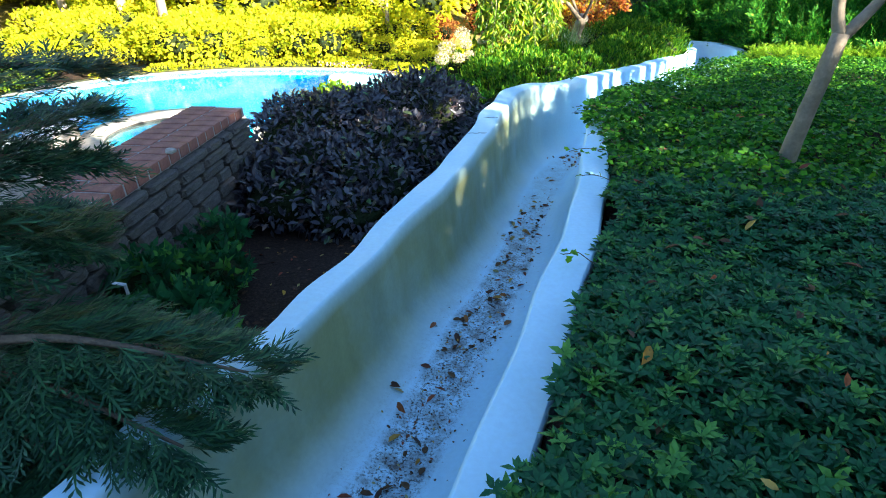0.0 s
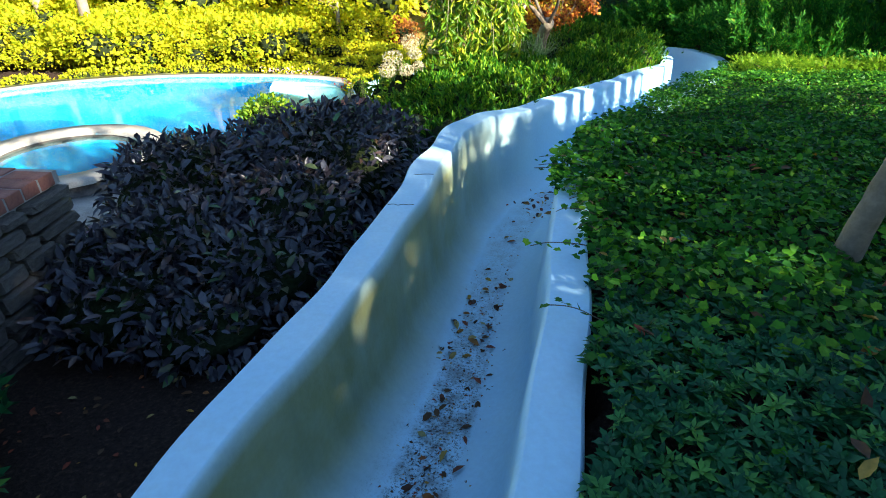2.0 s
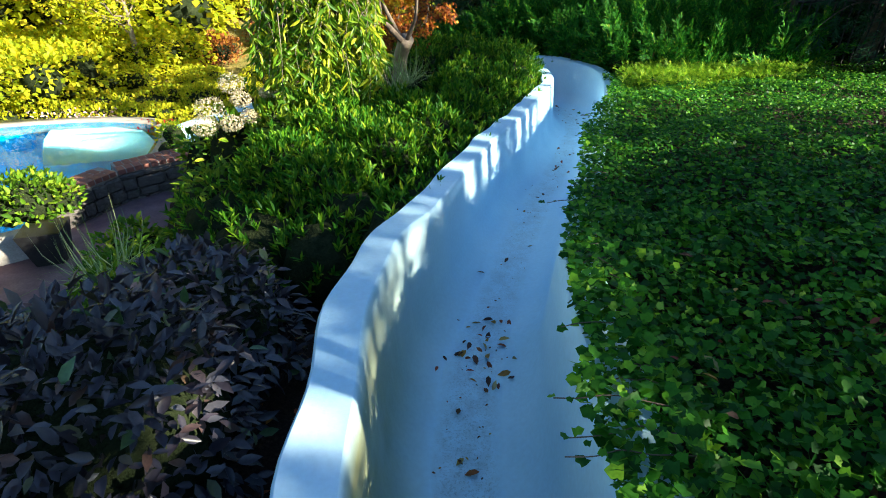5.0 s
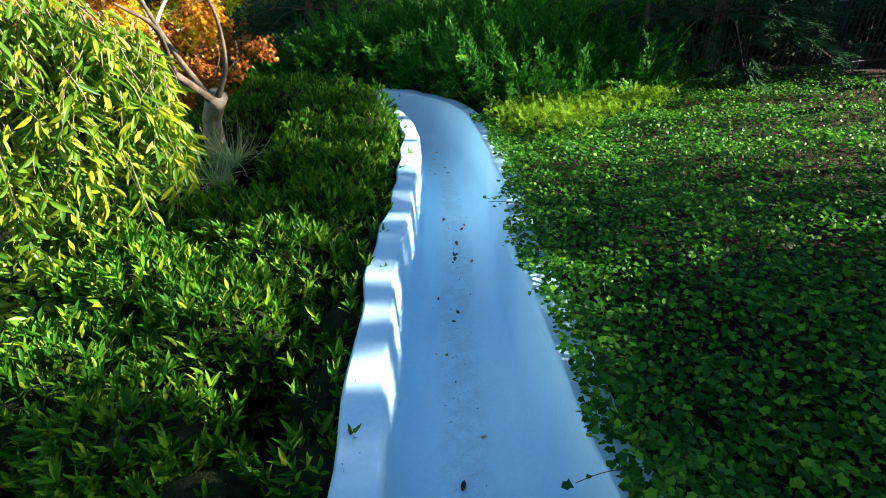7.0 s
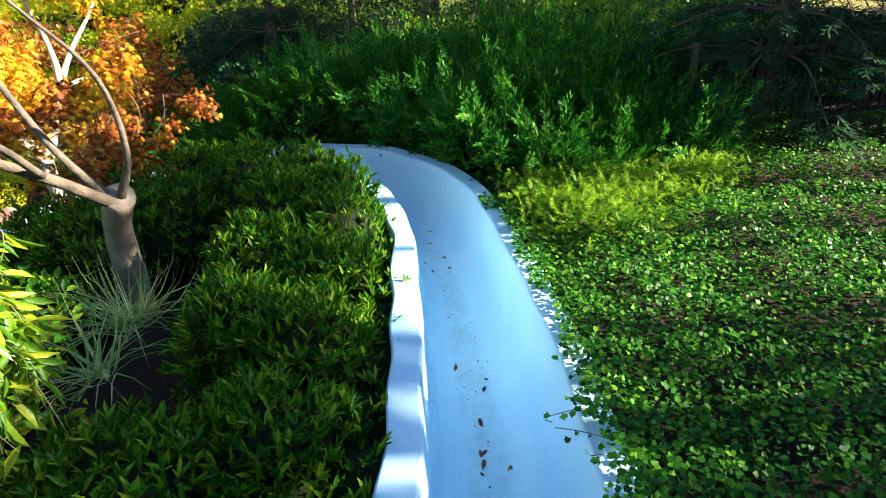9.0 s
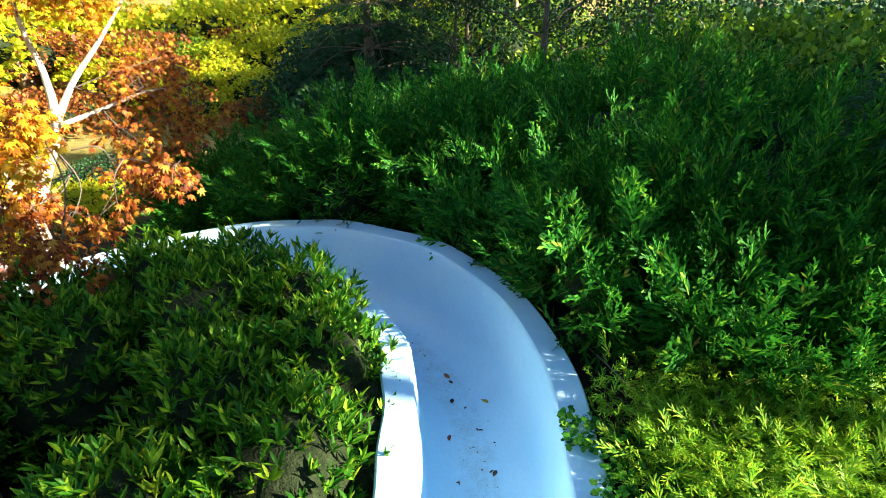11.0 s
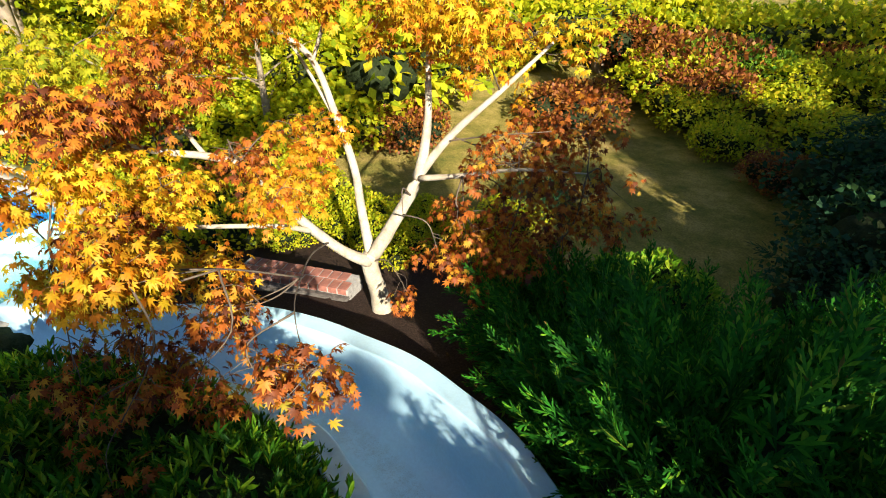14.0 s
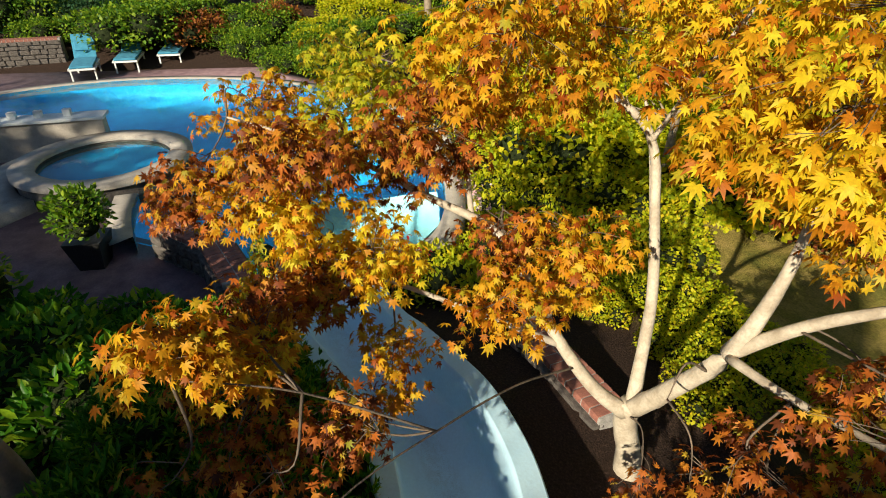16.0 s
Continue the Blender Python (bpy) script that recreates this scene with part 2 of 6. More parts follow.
M_BRICK = plain_material("red_brick", (0.2, 0.075, 0.06), (0.38, 0.15, 0.11), 12, 0.85, 0.5, 70)
M_MORTAR = plain_material("grey_mortar", (0.28, 0.26, 0.25), (0.42, 0.4, 0.38), 20, 0.95, 0.5, 90)
M_STONE = plain_material("field_stone", (0.06, 0.05, 0.048), (0.17, 0.15, 0.135), 5, 0.85, 0.6, 40, depth=0.02)
M_DECK = plain_material("brick_deck", (0.17, 0.1, 0.12), (0.32, 0.21, 0.23), 4, 0.85, 0.4, 40)
M_COPING = plain_material("pale_coping", (0.36, 0.32, 0.28), (0.54, 0.49, 0.43), 6, 0.75, 0.3, 60)
# Paler twin of the coping; strong sun on it is put into the colour.
M_PAVING = plain_material("paving_sun_tone", (0.58, 0.54, 0.5), (0.76, 0.72, 0.67), 3, 0.8, 0.3, 40)
M_METAL = plain_material("black_metal", (0.012, 0.012, 0.013), (0.03, 0.03, 0.03), 20, 0.45, 0.1, 80)
M_CUSHION = plain_material("blue_cloth", (0.03, 0.2, 0.34), (0.06, 0.3, 0.46), 8, 0.9, 0.3, 200)
M_WHITECLOTH = plain_material("white_sling", (0.7, 0.74, 0.76), (0.8, 0.82, 0.82), 8, 0.8, 0.2, 200)
M_POOL = plain_material("turquoise_plaster", (0.004, 0.38, 0.78), (0.01, 0.52, 0.92), 3, 0.6, 0.1, 40)
M_PALEPLASTER = plain_material("pale_plaster", (0.42, 0.72, 0.8), (0.56, 0.8, 0.85), 4, 0.7, 0.2, 60)
M_PLUME = leaf_material("pale_striped_blades", [(0.0, (0.18, 0.32, 0.08)), (0.6, (0.4, 0.52, 0.22)), (1.0, (0.68, 0.7, 0.42))], 0.5, 0.4)
M_CREAM = leaf_material("cream_florets", [(0.0, (0.42, 0.34, 0.22)), (0.6, (0.62, 0.54, 0.38)), (1.0, (0.7, 0.66, 0.5))], 0.7, 0.3)
M_RED = leaf_material("red_petals", [(0.0, (0.4, 0.02, 0.02)), (1.0, (0.6, 0.05, 0.05))], 0.6, 0.3)
M_PINK = leaf_material("pink_petals", [(0.0, (0.6, 0.3, 0.4)), (1.0, (0.75, 0.6, 0.66))], 0.6, 0.3)
M_DRYLEAF = leaf_material("dry_leaves", [(0.0, (0.05, 0.025, 0.02)), (0.3, (0.12, 0.05, 0.03)), (0.55, (0.3, 0.06, 0.03)), (0.75, (0.5, 0.3, 0.05)), (1.0, (0.5, 0.4, 0.2))], 0.6, 0.2)
M_FALLEN = leaf_material("fallen_leaves", [(0.0, (0.05, 0.022, 0.012)), (0.5, (0.14, 0.07, 0.03)), (0.75, (0.3, 0.06, 0.03)), (0.9, (0.5, 0.28, 0.04)), (1.0, (0.4, 0.36, 0.16))], 0.7, 0.2)


def water_material():
    m, nt, b = material("pool_water")
    b.inputs["Base Color"].default_value = (0.4, 0.88, 0.98, 1)
    b.inputs["Roughness"].default_value = 0.02
    b.inputs["IOR"].default_value = 1.33
    b.inputs["Specular IOR Level"].default_value = 0.25
    b.inputs["Transmission Weight"].default_value = 1.0
    bump(nt, b, texture(nt, 2.5, 3), 0.15, 0.03)
    return m


M_WATER = water_material()

# ---- leaf shapes (y: from stalk to tip, z: upper face) ----


def blade_leaf(width, fold=0.12, droop=0.1):
    w = width / 2
    v = np.array([[0, 0, 0], [-w * 0.75, 0.28, fold * w * 2], [-w * 0.8, 0.62, fold * w * 2 - droop * 0.3], [0, 1, -droop], [w * 0.8, 0.62, fold * w * 2 - droop * 0.3], [w * 0.75, 0.28, fold * w * 2]])
    return v, [[0, 3, 2, 1], [0, 5, 4, 3]]


def lobed_leaf():
    """A five-pointed ivy leaf, folded along its middle."""
    half = [(0, 0), (-0.46, 0.02), (-0.3, 0.3), (-0.4, 0.62), (0, 1.0)]
    v = [[x, y, 0.12 * abs(x)] for x, y in half] + [[-x, y, 0.12 * abs(x)] for x, y in half[1:-1]]
    return np.array(v), [[0, 4, 3, 2, 1], [0, 5, 6, 7, 4]]


def kite_leaf(width=0.6, bend=0.08):
    return np.array([[0, 0, 0], [-width / 2, 0.5, bend], [0, 1, -bend], [width / 2, 0.5, bend]]), [[0, 3, 2, 1]]


def star_leaf():
    """A seven-lobed maple leaf: slender drooping lobes from one centre."""
    v, faces = [[0, 0.25, 0]], []
    angles = np.radians([-118, -78, -38, 0, 38, 78, 118])
    lengths = [0.36, 0.6, 0.76, 0.84, 0.76, 0.6, 0.36]
    for a, n in zip(angles, lengths):
        ahead, side = np.array([math.sin(a), math.cos(a)]), np.array([math.cos(a), -math.sin(a)])
        k = len(v)
        for along, wide, drop in ((0.42, -0.15, 0.0), (1.0, 0.0, -0.3), (0.42, 0.15, 0.0)):
            p = np.array([0, 0.25]) + ahead * n * along + side * n * wide
            v.append([p[0], p[1], drop * n])
        faces.append([0, k + 2, k + 1, k])
    return np.array(v), faces


def whorl(n=8):
    """A rosette of blunt leaves round one stem tip."""
    vs, fs = [[0, 0, 0]], []
    lv, _ = kite_leaf(0.42, 0.06)
    for i in range(n):
        a, tilt = 2 * math.pi * i / n + 0.2 * (i % 2), 0.2 if i % 2 else 0.7
        turn = np.array(Euler((tilt, 0, a)).to_matrix())
        k = len(vs)
        vs += (lv * (1.0 if i % 2 else 0.7) @ turn.T)[1:].tolist()
        fs.append([0, k + 2, k + 1, k])
    return np.array(vs), fs


def spray(n=12, width=0.045, fan=0.5):
    """A feathery juniper spray: a tapering stem with thin side sprigs."""
    v, fs = [], []

    def sprig(base, ahead, length, w):
        side = np.array([-ahead[1], ahead[0], 0]) * w
        i = len(v)
        up = np.array([0, 0, 0.10 * length])
        v.extend([base, base + ahead * length * 0.55 + side * 0.6 + up * 0.5, base + ahead * length + up, base + ahead * length * 0.55 - side * 0.6 + up * 0.5])
        fs.append([i, i + 1, i + 2, i + 3])

    sprig(np.zeros(3), np.array([0, 1.0, 0]), 1.0, width)
    for k in range(n):
        y = 0.1 + 0.8 * k / n
        s = 1 if k % 2 else -1
        a = fan + 0.2 * math.sin(k * 2.3)
        sprig(np.array([0, y, 0.05 * y]), np.array([s * math.sin(a), math.cos(a), 0.3 * math.sin(k * 1.7)]), 0.44 * (1.1 - 0.65 * y), width)
    return np.array(v), fs


SPRIG = spray(6, 0.08, 0.45)
FAR_LEAF = kite_leaf(0.75)


def grass_blade():
    v = []
    for t in (0, 0.35, 0.7):
        v += [[-0.012 * (1 - t), t, 0.45 * t - 0.55 * t * t], [0.012 * (1 - t), t, 0.45 * t - 0.55 * t * t]]
    v.append([0, 1.0, -0.12])
    return np.array(v), [[0, 1, 3, 2], [2, 3, 5, 4], [4, 5, 6]]


LAUREL_LEAF, PURPLE_LEAF, IVY_LEAF, MAPLE_LEAF = blade_leaf(0.27), blade_leaf(0.5, 0.1, 0.25), lobed_leaf(), star_leaf()
NARROW_LEAF, ROUND_LEAF, WHORL, SPRAY, BLADE = blade_leaf(0.29, 0.1, 0.2), blade_leaf(0.6, 0.1, 0.15), whorl(), spray(), grass_blade()

# ---- the slide's line: x, y, half width inside, rim height, bottom height ----
LINE = np.array([
    (-0.45, -1.2, 0.36, 1.62, 1.05), (0.05, 0.3, 0.355, 1.48, 0.93), (0.51, 1.6, 0.35, 1.36, 0.83), (0.825, 2.6, 0.345, 1.31, 0.77), (1.09, 3.45, 0.33, 1.28, 0.68),
    (1.27, 4.3, 0.33, 1.26, 0.57), (1.6, 5.4, 0.36, 1.22, 0.47), (2.1, 6.3, 0.36, 1.06, 0.39), (3.05, 7.72, 0.35, 0.89, 0.25), (3.84, 8.76, 0.34, 0.8, 0.14),
    (4.42, 9.6, 0.33, 0.71, 0.06), (4.94, 10.45, 0.33, 0.62, -0.03), (5.25, 11.3, 0.34, 0.58, -0.09), (5.21, 12.1, 0.35, 0.52, -0.15), (4.9, 12.8, 0.355, 0.43, -0.21),
    (4.4, 13.32, 0.355, 0.34, -0.27), (3.74, 13.66, 0.34, 0.21, -0.32), (3.0, 13.8, 0.34, 0.11, -0.37), (2.3, 13.78, 0.34, 0.02, -0.42), (1.6, 13.57, 0.34, -0.07, -0.48),
    (0.9, 13.22, 0.35, -0.16, -0.53), (0.1, 12.95, 0.36, -0.28, -0.58), (-0.7, 12.75, 0.38, -0.4, -0.62)])
RIM = 0.165
st = np.linspace(0, len(LINE) - 1, 331)
SL = np.stack([spline(LINE[:, i], st) for i in range(5)], -1)
SL_AHEAD = unit(np.gradient(SL[:, :2], axis=0))
SL_SIDE = np.stack([SL_AHEAD[:, 1], -SL_AHEAD[:, 0]], -1)  # to the right


def beside(xy):
    """Sideways distance from the slide's line (right is positive) and the nearest station, for places (n, 2)."""
    xy = np.asarray(xy, float)
    near, lat = np.zeros(len(xy), int), np.zeros(len(xy))
    for a in range(0, len(xy), 20000):
        d = xy[a : a + 20000, None] - SL[None, :, :2]
        k = (d**2).sum(-1).argmin(1)
        near[a : a + 20000] = k
        dk = d[np.arange(len(k)), k]
        side = (dk * SL_SIDE[k]).sum(-1)
        lat[a : a + 20000] = np.sign(side) * np.hypot(*dk.T)
    return lat, near


# ---- ground ----
POOL = np.array([(-1.85, 10.45), (-1.3, 11.5), (-1.0, 12.4), (-0.95, 13.4), (-1.25, 14.15), (-2.5, 14.6), (-4.5, 14.65), (-6.4, 14.3), (-8.0, 13.5), (-9.4, 11.9), (-10.2, 10.0), (-10.3, 7.6),
                 (-9.5, 5.6), (-8.4, 4.8), (-7.3, 5.6), (-6.8, 7.2), (-6.0, 8.4), (-5.0, 9.4), (-3.6, 10.0), (-2.6, 10.2)])
POOL = np.stack([spline(np.r_[POOL[:, i], POOL[:1, i]], np.linspace(0, len(POOL), 121)[:-1]) for i in range(2)], -1)
POOL_WAY = unit(np.roll(POOL, -1, 0) - np.roll(POOL, 1, 0))
POOL_OUT = POOL + 0.24 * np.stack([POOL_WAY[:, 1], -POOL_WAY[:, 0]], -1)
WATER_Z, DECK_Z = -0.62, -0.8


def inside(poly, xy):
    x, y = np.asarray(xy, float).T
    hit = np.zeros(len(x), bool)
    for (x0, y0), (x1, y1) in zip(poly, np.roll(poly, -1, 0)):
        cross = (y0 > y) != (y1 > y)
        hit ^= cross & (x < (x1 - x0) * (y - y0) / (y1 - y0 + 1e-12) + x0)
    return hit


def land(xy):
    """Height of the ground, with no cut for the slide or the pool."""
    x, y = np.asarray(xy, float).T
    lat, _ = beside(np.stack([np.clip(x, -15, 15), np.clip(y, -6, 25)], -1))
    right = np.interp(y, [-60, -8, 0, 3.5, 8.4, 11, 13, 15, 18, 24, 50, 120], [4.5, 2.2, 1.42, 1.17, 0.72, 0.45, 0.08, -0.32, -0.85, -1.0, -1.0, 0.5])
    lo, hi = np.interp(y, [4.5, 6.5], [-3.0, -1.3]), np.interp(y, [4.5, 6.5, 8.5, 9.5], [-1.2, 1.7, 1.7, 2.3])
    s = np.clip((x - lo) / (hi - lo), 0, 1)
    s = s * s * (3 - 2 * s)
    high = right - 0.42 * smooth(0.1, -0.4, lat) * smooth(16, 13, y)
    low = np.where(y > 15.3, np.interp(y, [15.3, 17, 30, 60], [-0.85, -0.8, -0.4, 1.5]), -0.9)
    west = np.interp(x, [-60, -30, -16, -12], [3.5, 1.2, -0.2, -0.9])
    low = np.maximum(low, np.where(x < -12, west, -9))
    return low + (high - low) * s + 0.03 * lumps(np.stack([x, y], -1), 0.8) * smooth(-2, 0, x)


def axis(lo, hi, step, far):
    inner = np.arange(lo, hi + step / 2, step)
    out = np.array([1, 2.5, 5, 9, 15, 25, 45, 90, 180, 400, 900.0]) * far
    return np.concatenate([lo - out[::-1], inner, hi + out])


def build_ground():
    xs, ys = axis(-12, 10, 0.13, 1.0), axis(-4, 20, 0.13, 1.0)
    gx, gy = np.meshgrid(xs, ys, indexing="ij")
    xy = np.stack([gx.ravel(), gy.ravel()], -1)
    z = land(xy)
    near = (xy[:, 0] > -3) & (xy[:, 0] < 8) & (xy[:, 1] > -3) & (xy[:, 1] < 16)
    lat, k = beside(xy[near])
    cut = np.abs(lat) < SL[k, 2] + RIM - 0.03
    zn = z[near]
    zn[cut] = np.minimum(zn[cut], SL[k[cut], 4] - 0.25)
    z[near] = zn
    z[inside(POOL_OUT, xy) | (np.hypot(xy[:, 0] + 4.45, xy[:, 1] - 9.27) < 1.25)] = -2.3
    n = len(ys)
    i, j = np.meshgrid(np.arange(len(xs) - 1), np.arange(n - 1), indexing="ij")
    a = (i * n + j).ravel()
    quads = np.stack([a, a + n, a + n + 1, a + 1], -1)
    me = mesh_from("ground", np.c_[xy, z], loops=quads.ravel(), sizes=np.full(len(quads), 4), material=M_GROUND, soft=True)
    tagged(new("ground", me), "dark mulch beds, leaf litter and lawn round the pool", "ground", kind="structure")


def ground_material():
    """Dark mulch in the beds, going over into litter-strewn lawn to the north."""
    m, nt, b = material("mulch_and_lawn")
    co = nt.nodes.new("ShaderNodeTexCoord").outputs["Object"]
    sep = nt.nodes.new("ShaderNodeSeparateXYZ")
    nt.links.new(co, sep.inputs[0])
    wobble = node(nt, "ShaderNodeMath")
    wobble.operation = "MULTIPLY_ADD"
    nt.links.new(texture(nt, 0.5, 3), wobble.inputs[0])
    wobble.inputs[1].default_value = 2.5
    nt.links.new(sep.outputs["Y"], wobble.inputs[2])
    grassy = node(nt, "ShaderNodeMapRange")
    nt.links.new(wobble.outputs[0], grassy.inputs["Value"])
    grassy.inputs["From Min"].default_value, grassy.inputs["From Max"].default_value = 17.4, 18.6
    chips = texture(nt, 55, 6, 0.7)
    mulch = ramp(nt, [(0.3, (0.02, 0.014, 0.012)), (0.55, (0.05, 0.032, 0.025)), (0.75, (0.11, 0.066, 0.046))], chips)
    lawn = ramp(nt, [(0.3, (0.09, 0.12, 0.025)), (0.48, (0.26, 0.22, 0.06)), (0.7, (0.48, 0.36, 0.14))], texture(nt, 1.4, 8, 0.7))
    lawn = mix(nt, 1.0, lawn, ramp(nt, [(0.3, (0.6, 0.6, 0.6)), (0.7, (1.25, 1.2, 1.1))], texture(nt, 40, 5)), "MULTIPLY")
    nt.links.new(mix(nt, grassy.outputs[0], mulch, lawn), b.inputs["Base Color"])
    b.inputs["Roughness"].default_value = 0.95
    b.inputs["Specular IOR Level"].default_value = 0.1
    bump(nt, b, chips, 0.9, 0.03)
    return m


M_GROUND = ground_material()
build_ground()


# ---- the slide ----
def build_slide():
    n = len(SL)
    hw, zr, zf = SL[:, 2], SL[:, 3], SL[:, 4]
    arc = np.concatenate([[0], np.cumsum(np.hypot(*np.diff(SL[:, :2], axis=0).T))])
    wob_l = 0.011 * np.sin(arc * 4.1) * np.sin(arc * 1.3 + 1) + 0.007 * np.sin(arc * 9.3 + 2)
    wob_r = 0.010 * np.sin(arc * 3.7 + 2) * np.sin(arc * 1.1) + 0.006 * np.sin(arc * 8.1)
    edge_l = 0.012 * np.sin(arc * 5.3 + 1) * np.sin(arc * 1.9) + 0.006 * np.sin(arc * 11.0)
    lift_l = 0.007 * np.sin(arc * 2.9 + 0.4) + 0.004 * np.sin(arc * 7.7)
    lift_r = 0.007 * np.sin(arc * 3.3 + 1.9) + 0.004 * np.sin(arc * 6.9)
    rows, olive, dirt = [], [], []
    # olive inside the left wall, fading out along the slide
    olive_share = smooth(7.4, 4.6, SL[:, 1]) * (arc < 12)
    littered = np.interp(arc, [0, 4.6, 5.8, 7.5, 14], [1, 1, 0.4, 0.22, 0.2])
    rim_l = np.interp(SL[:, 1], [1.5, 4.0], [0.115, RIM])

    def add(lat, z, f=0.0, d=0.0):
        rows.append(np.c_[SL[:, :2] + SL_SIDE * np.asarray(lat)[:, None], z])
        olive.append(np.broadcast_to(f, n) + 0.0)
        dirt.append(np.broadcast_to(d, n) + 0.0)

    L, R = -(hw + wob_l), hw + wob_r
    tl, tr = zr + lift_l, zr + lift_r
    add(L - rim_l + 0.01 + edge_l, zf - 0.3)
    add(L - rim_l + edge_l, tl - 0.014)
    add(L - rim_l + 0.012 + edge_l, tl)
    add(L - 0.014, tl)
    add(L, tl - 0.016, 0.5 * olive_share)
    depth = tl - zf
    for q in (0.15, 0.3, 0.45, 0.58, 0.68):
        add(L + 0.05 * q, tl - depth * q, olive_share)
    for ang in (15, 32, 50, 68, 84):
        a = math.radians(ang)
        add(L + 0.034 + 0.2 * (1 - math.cos(a)), zf + depth * 0.32 * (1 - math.sin(a)), olive_share * (1 - (ang / 84) ** 2 * 0.95), 0.15 * littered * (ang > 60))
    first = len(rows) - 1
    add(0.26 * L, zf - 0.004 + 0 * L, 0.0, 0.75 * littered)
    add(0.05 * L, zf - 0.008 + 0 * L, 0.0, littered)
    add(0.25 * R, zf - 0.006 + 0 * L, 0.0, 0.8 * littered)
    last = len(rows)
    depth = tr - zf
    for ang in (84, 68, 50, 32, 15):
        a = math.radians(ang)
        add(R - 0.034 - 0.2 * (1 - math.cos(a)), zf + depth * 0.32 * (1 - math.sin(a)), 0.0, 0.1 * littered * (ang > 70))
    for q in (0.68, 0.5, 0.3, 0.15):
        add(R - 0.05 * q, tr - depth * q)
    add(R, tr - 0.016)
    add(R + 0.014, tr)
    add(R + RIM - 0.012, tr)
    add(R + RIM, tr - 0.014)
    add(R + RIM - 0.01, zf - 0.3)
    slide = thing("water_slide", "winding white painted concrete water slide, dry and leaf-strewn", "water slide", (1.0, 3.0, 0.5))
    sharp = {0, 2, len(rows) - 2, len(rows) - 4}
    for name, lo, hi, label in (("left_wall", 0, first, "white side wall with a flat rim, olive inside towards the upper end"), ("channel", first, last, "white bottom with dark dirt"), ("right_wall", last, len(rows) - 1, "white side wall with a flat rim")):
        k = hi - lo + 1
        verts = np.stack(rows[lo : hi + 1], 1)
        a = (np.arange(n - 1)[:, None] * k + np.arange(k - 1)[None]).ravel()
        quads = np.stack([a, a + 1, a + k + 1, a + k], -1)
        me = mesh_from(name, verts.reshape(-1, 3), loops=quads.ravel(), sizes=np.full(len(quads), 4), material=M_SLIDE, soft=True)
        flat = np.tile([(lo + c) not in sharp for c in range(k - 1)], n - 1)
        me.polygons.foreach_set("use_smooth", flat)
        for key, values in (("olive", olive), ("dirt", dirt)):
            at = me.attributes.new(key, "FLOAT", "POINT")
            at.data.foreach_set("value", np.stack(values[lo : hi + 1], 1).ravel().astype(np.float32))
        part_mesh(name, me, slide, label)


build_slide()


# ---- pool, spa and decks ----
def ring_wall(outer, inner, z0, z1, material, name, skip=None):
    n = len(outer)
    v = np.concatenate([np.c_[p, np.full(n, z)] for p, z in ((outer, z0), (outer, z1), (inner, z1), (inner, z0))])
    i = np.arange(n)
    j = (i + 1) % n
    faces = [[a * n + x, a * n + y, b * n + y, b * n + x] for a, b in ((0, 1), (1, 2), (2, 3)) for x, y in zip(i, j) if skip is None or not skip[x]]
    return mesh_from(name, v, polys=faces, material=material)


def offset(poly, d):
    t = unit(np.roll(poly, -1, 0) - np.roll(poly, 1, 0))
    return poly + np.stack([t[:, 1], -t[:, 0]], -1) * d


def sheet(name, poly, z, material):
    return mesh_from(name, np.c_[poly, np.full(len(poly), z)], polys=[list(range(len(poly)))], material=material)


SPA, SPA_R = np.array([-4.45, 9.27]), 1.33


def circle(c, r, n=64):
    a = np.linspace(0, 2 * np.pi, n, endpoint=False)
    return c + r * np.stack([np.cos(a), np.sin(a)], -1)


def build_pool():
    pool = thing("swimming_pool", "freeform swimming pool with turquoise plaster and clear still water", "pool", (-5, 12, -0.7), kind="structure")
    sign = 1 if np.sum(POOL[:, 0] * np.roll(POOL[:, 1], -1) - POOL[:, 1] * np.roll(POOL[:, 0], -1)) > 0 else -1
    out = offset(POOL, 0.30 * sign)
    in_spa = (np.hypot(*(POOL - SPA).T) < 1.38) | ((POOL[:, 0] > -1.95) & (POOL[:, 1] < 12.2))
    part_mesh("coping", ring_wall(out, POOL, -0.95, -0.55, M_COPING, "coping", in_spa), pool, "pale stone coping")
    n = len(POOL)
    floor = offset(POOL, -0.35 * sign)
    v = np.r_[np.c_[POOL, np.full(n, -0.56)], np.c_[POOL, np.full(n, -1.6)], np.c_[floor, np.full(n, -1.95)]]
    i, j = np.arange(n), (np.arange(n) + 1) % n
    faces = [[a + x, a + y, a + n + y, a + n + x] for a in (0, n) for x, y in zip(i, j) if a or not in_spa[x]] + [[2 * n + x for x in i]]
    part_mesh("basin", mesh_from("basin", v, polys=faces, material=M_POOL), pool, "turquoise plaster basin")
    ledge = np.array([(-2.5, 14.5), (-1.8, 14.4), (-1.3, 14.05), (-1.03, 13.4), (-1.06, 12.7), (-1.6, 12.66), (-2.45, 12.7), (-2.6, 13.2), (-2.8, 14.0), (-2.85, 14.52)])
    m = len(ledge)
    lv = np.r_[np.c_[ledge, np.full(m, -0.68)], np.c_[ledge, np.full(m, -1.9)]]
    part_mesh("ledge", mesh_from("ledge", lv, polys=[list(range(m))] + [[k, (k + 1) % m, m + (k + 1) % m, m + k] for k in range(m)], material=M_PALEPLASTER), pool, "shallow pale sun ledge")
    w = part_mesh("water", sheet("water", POOL * 0.9995, WATER_Z, M_WATER), pool, "clear blue water")
    w.visible_shadow = False


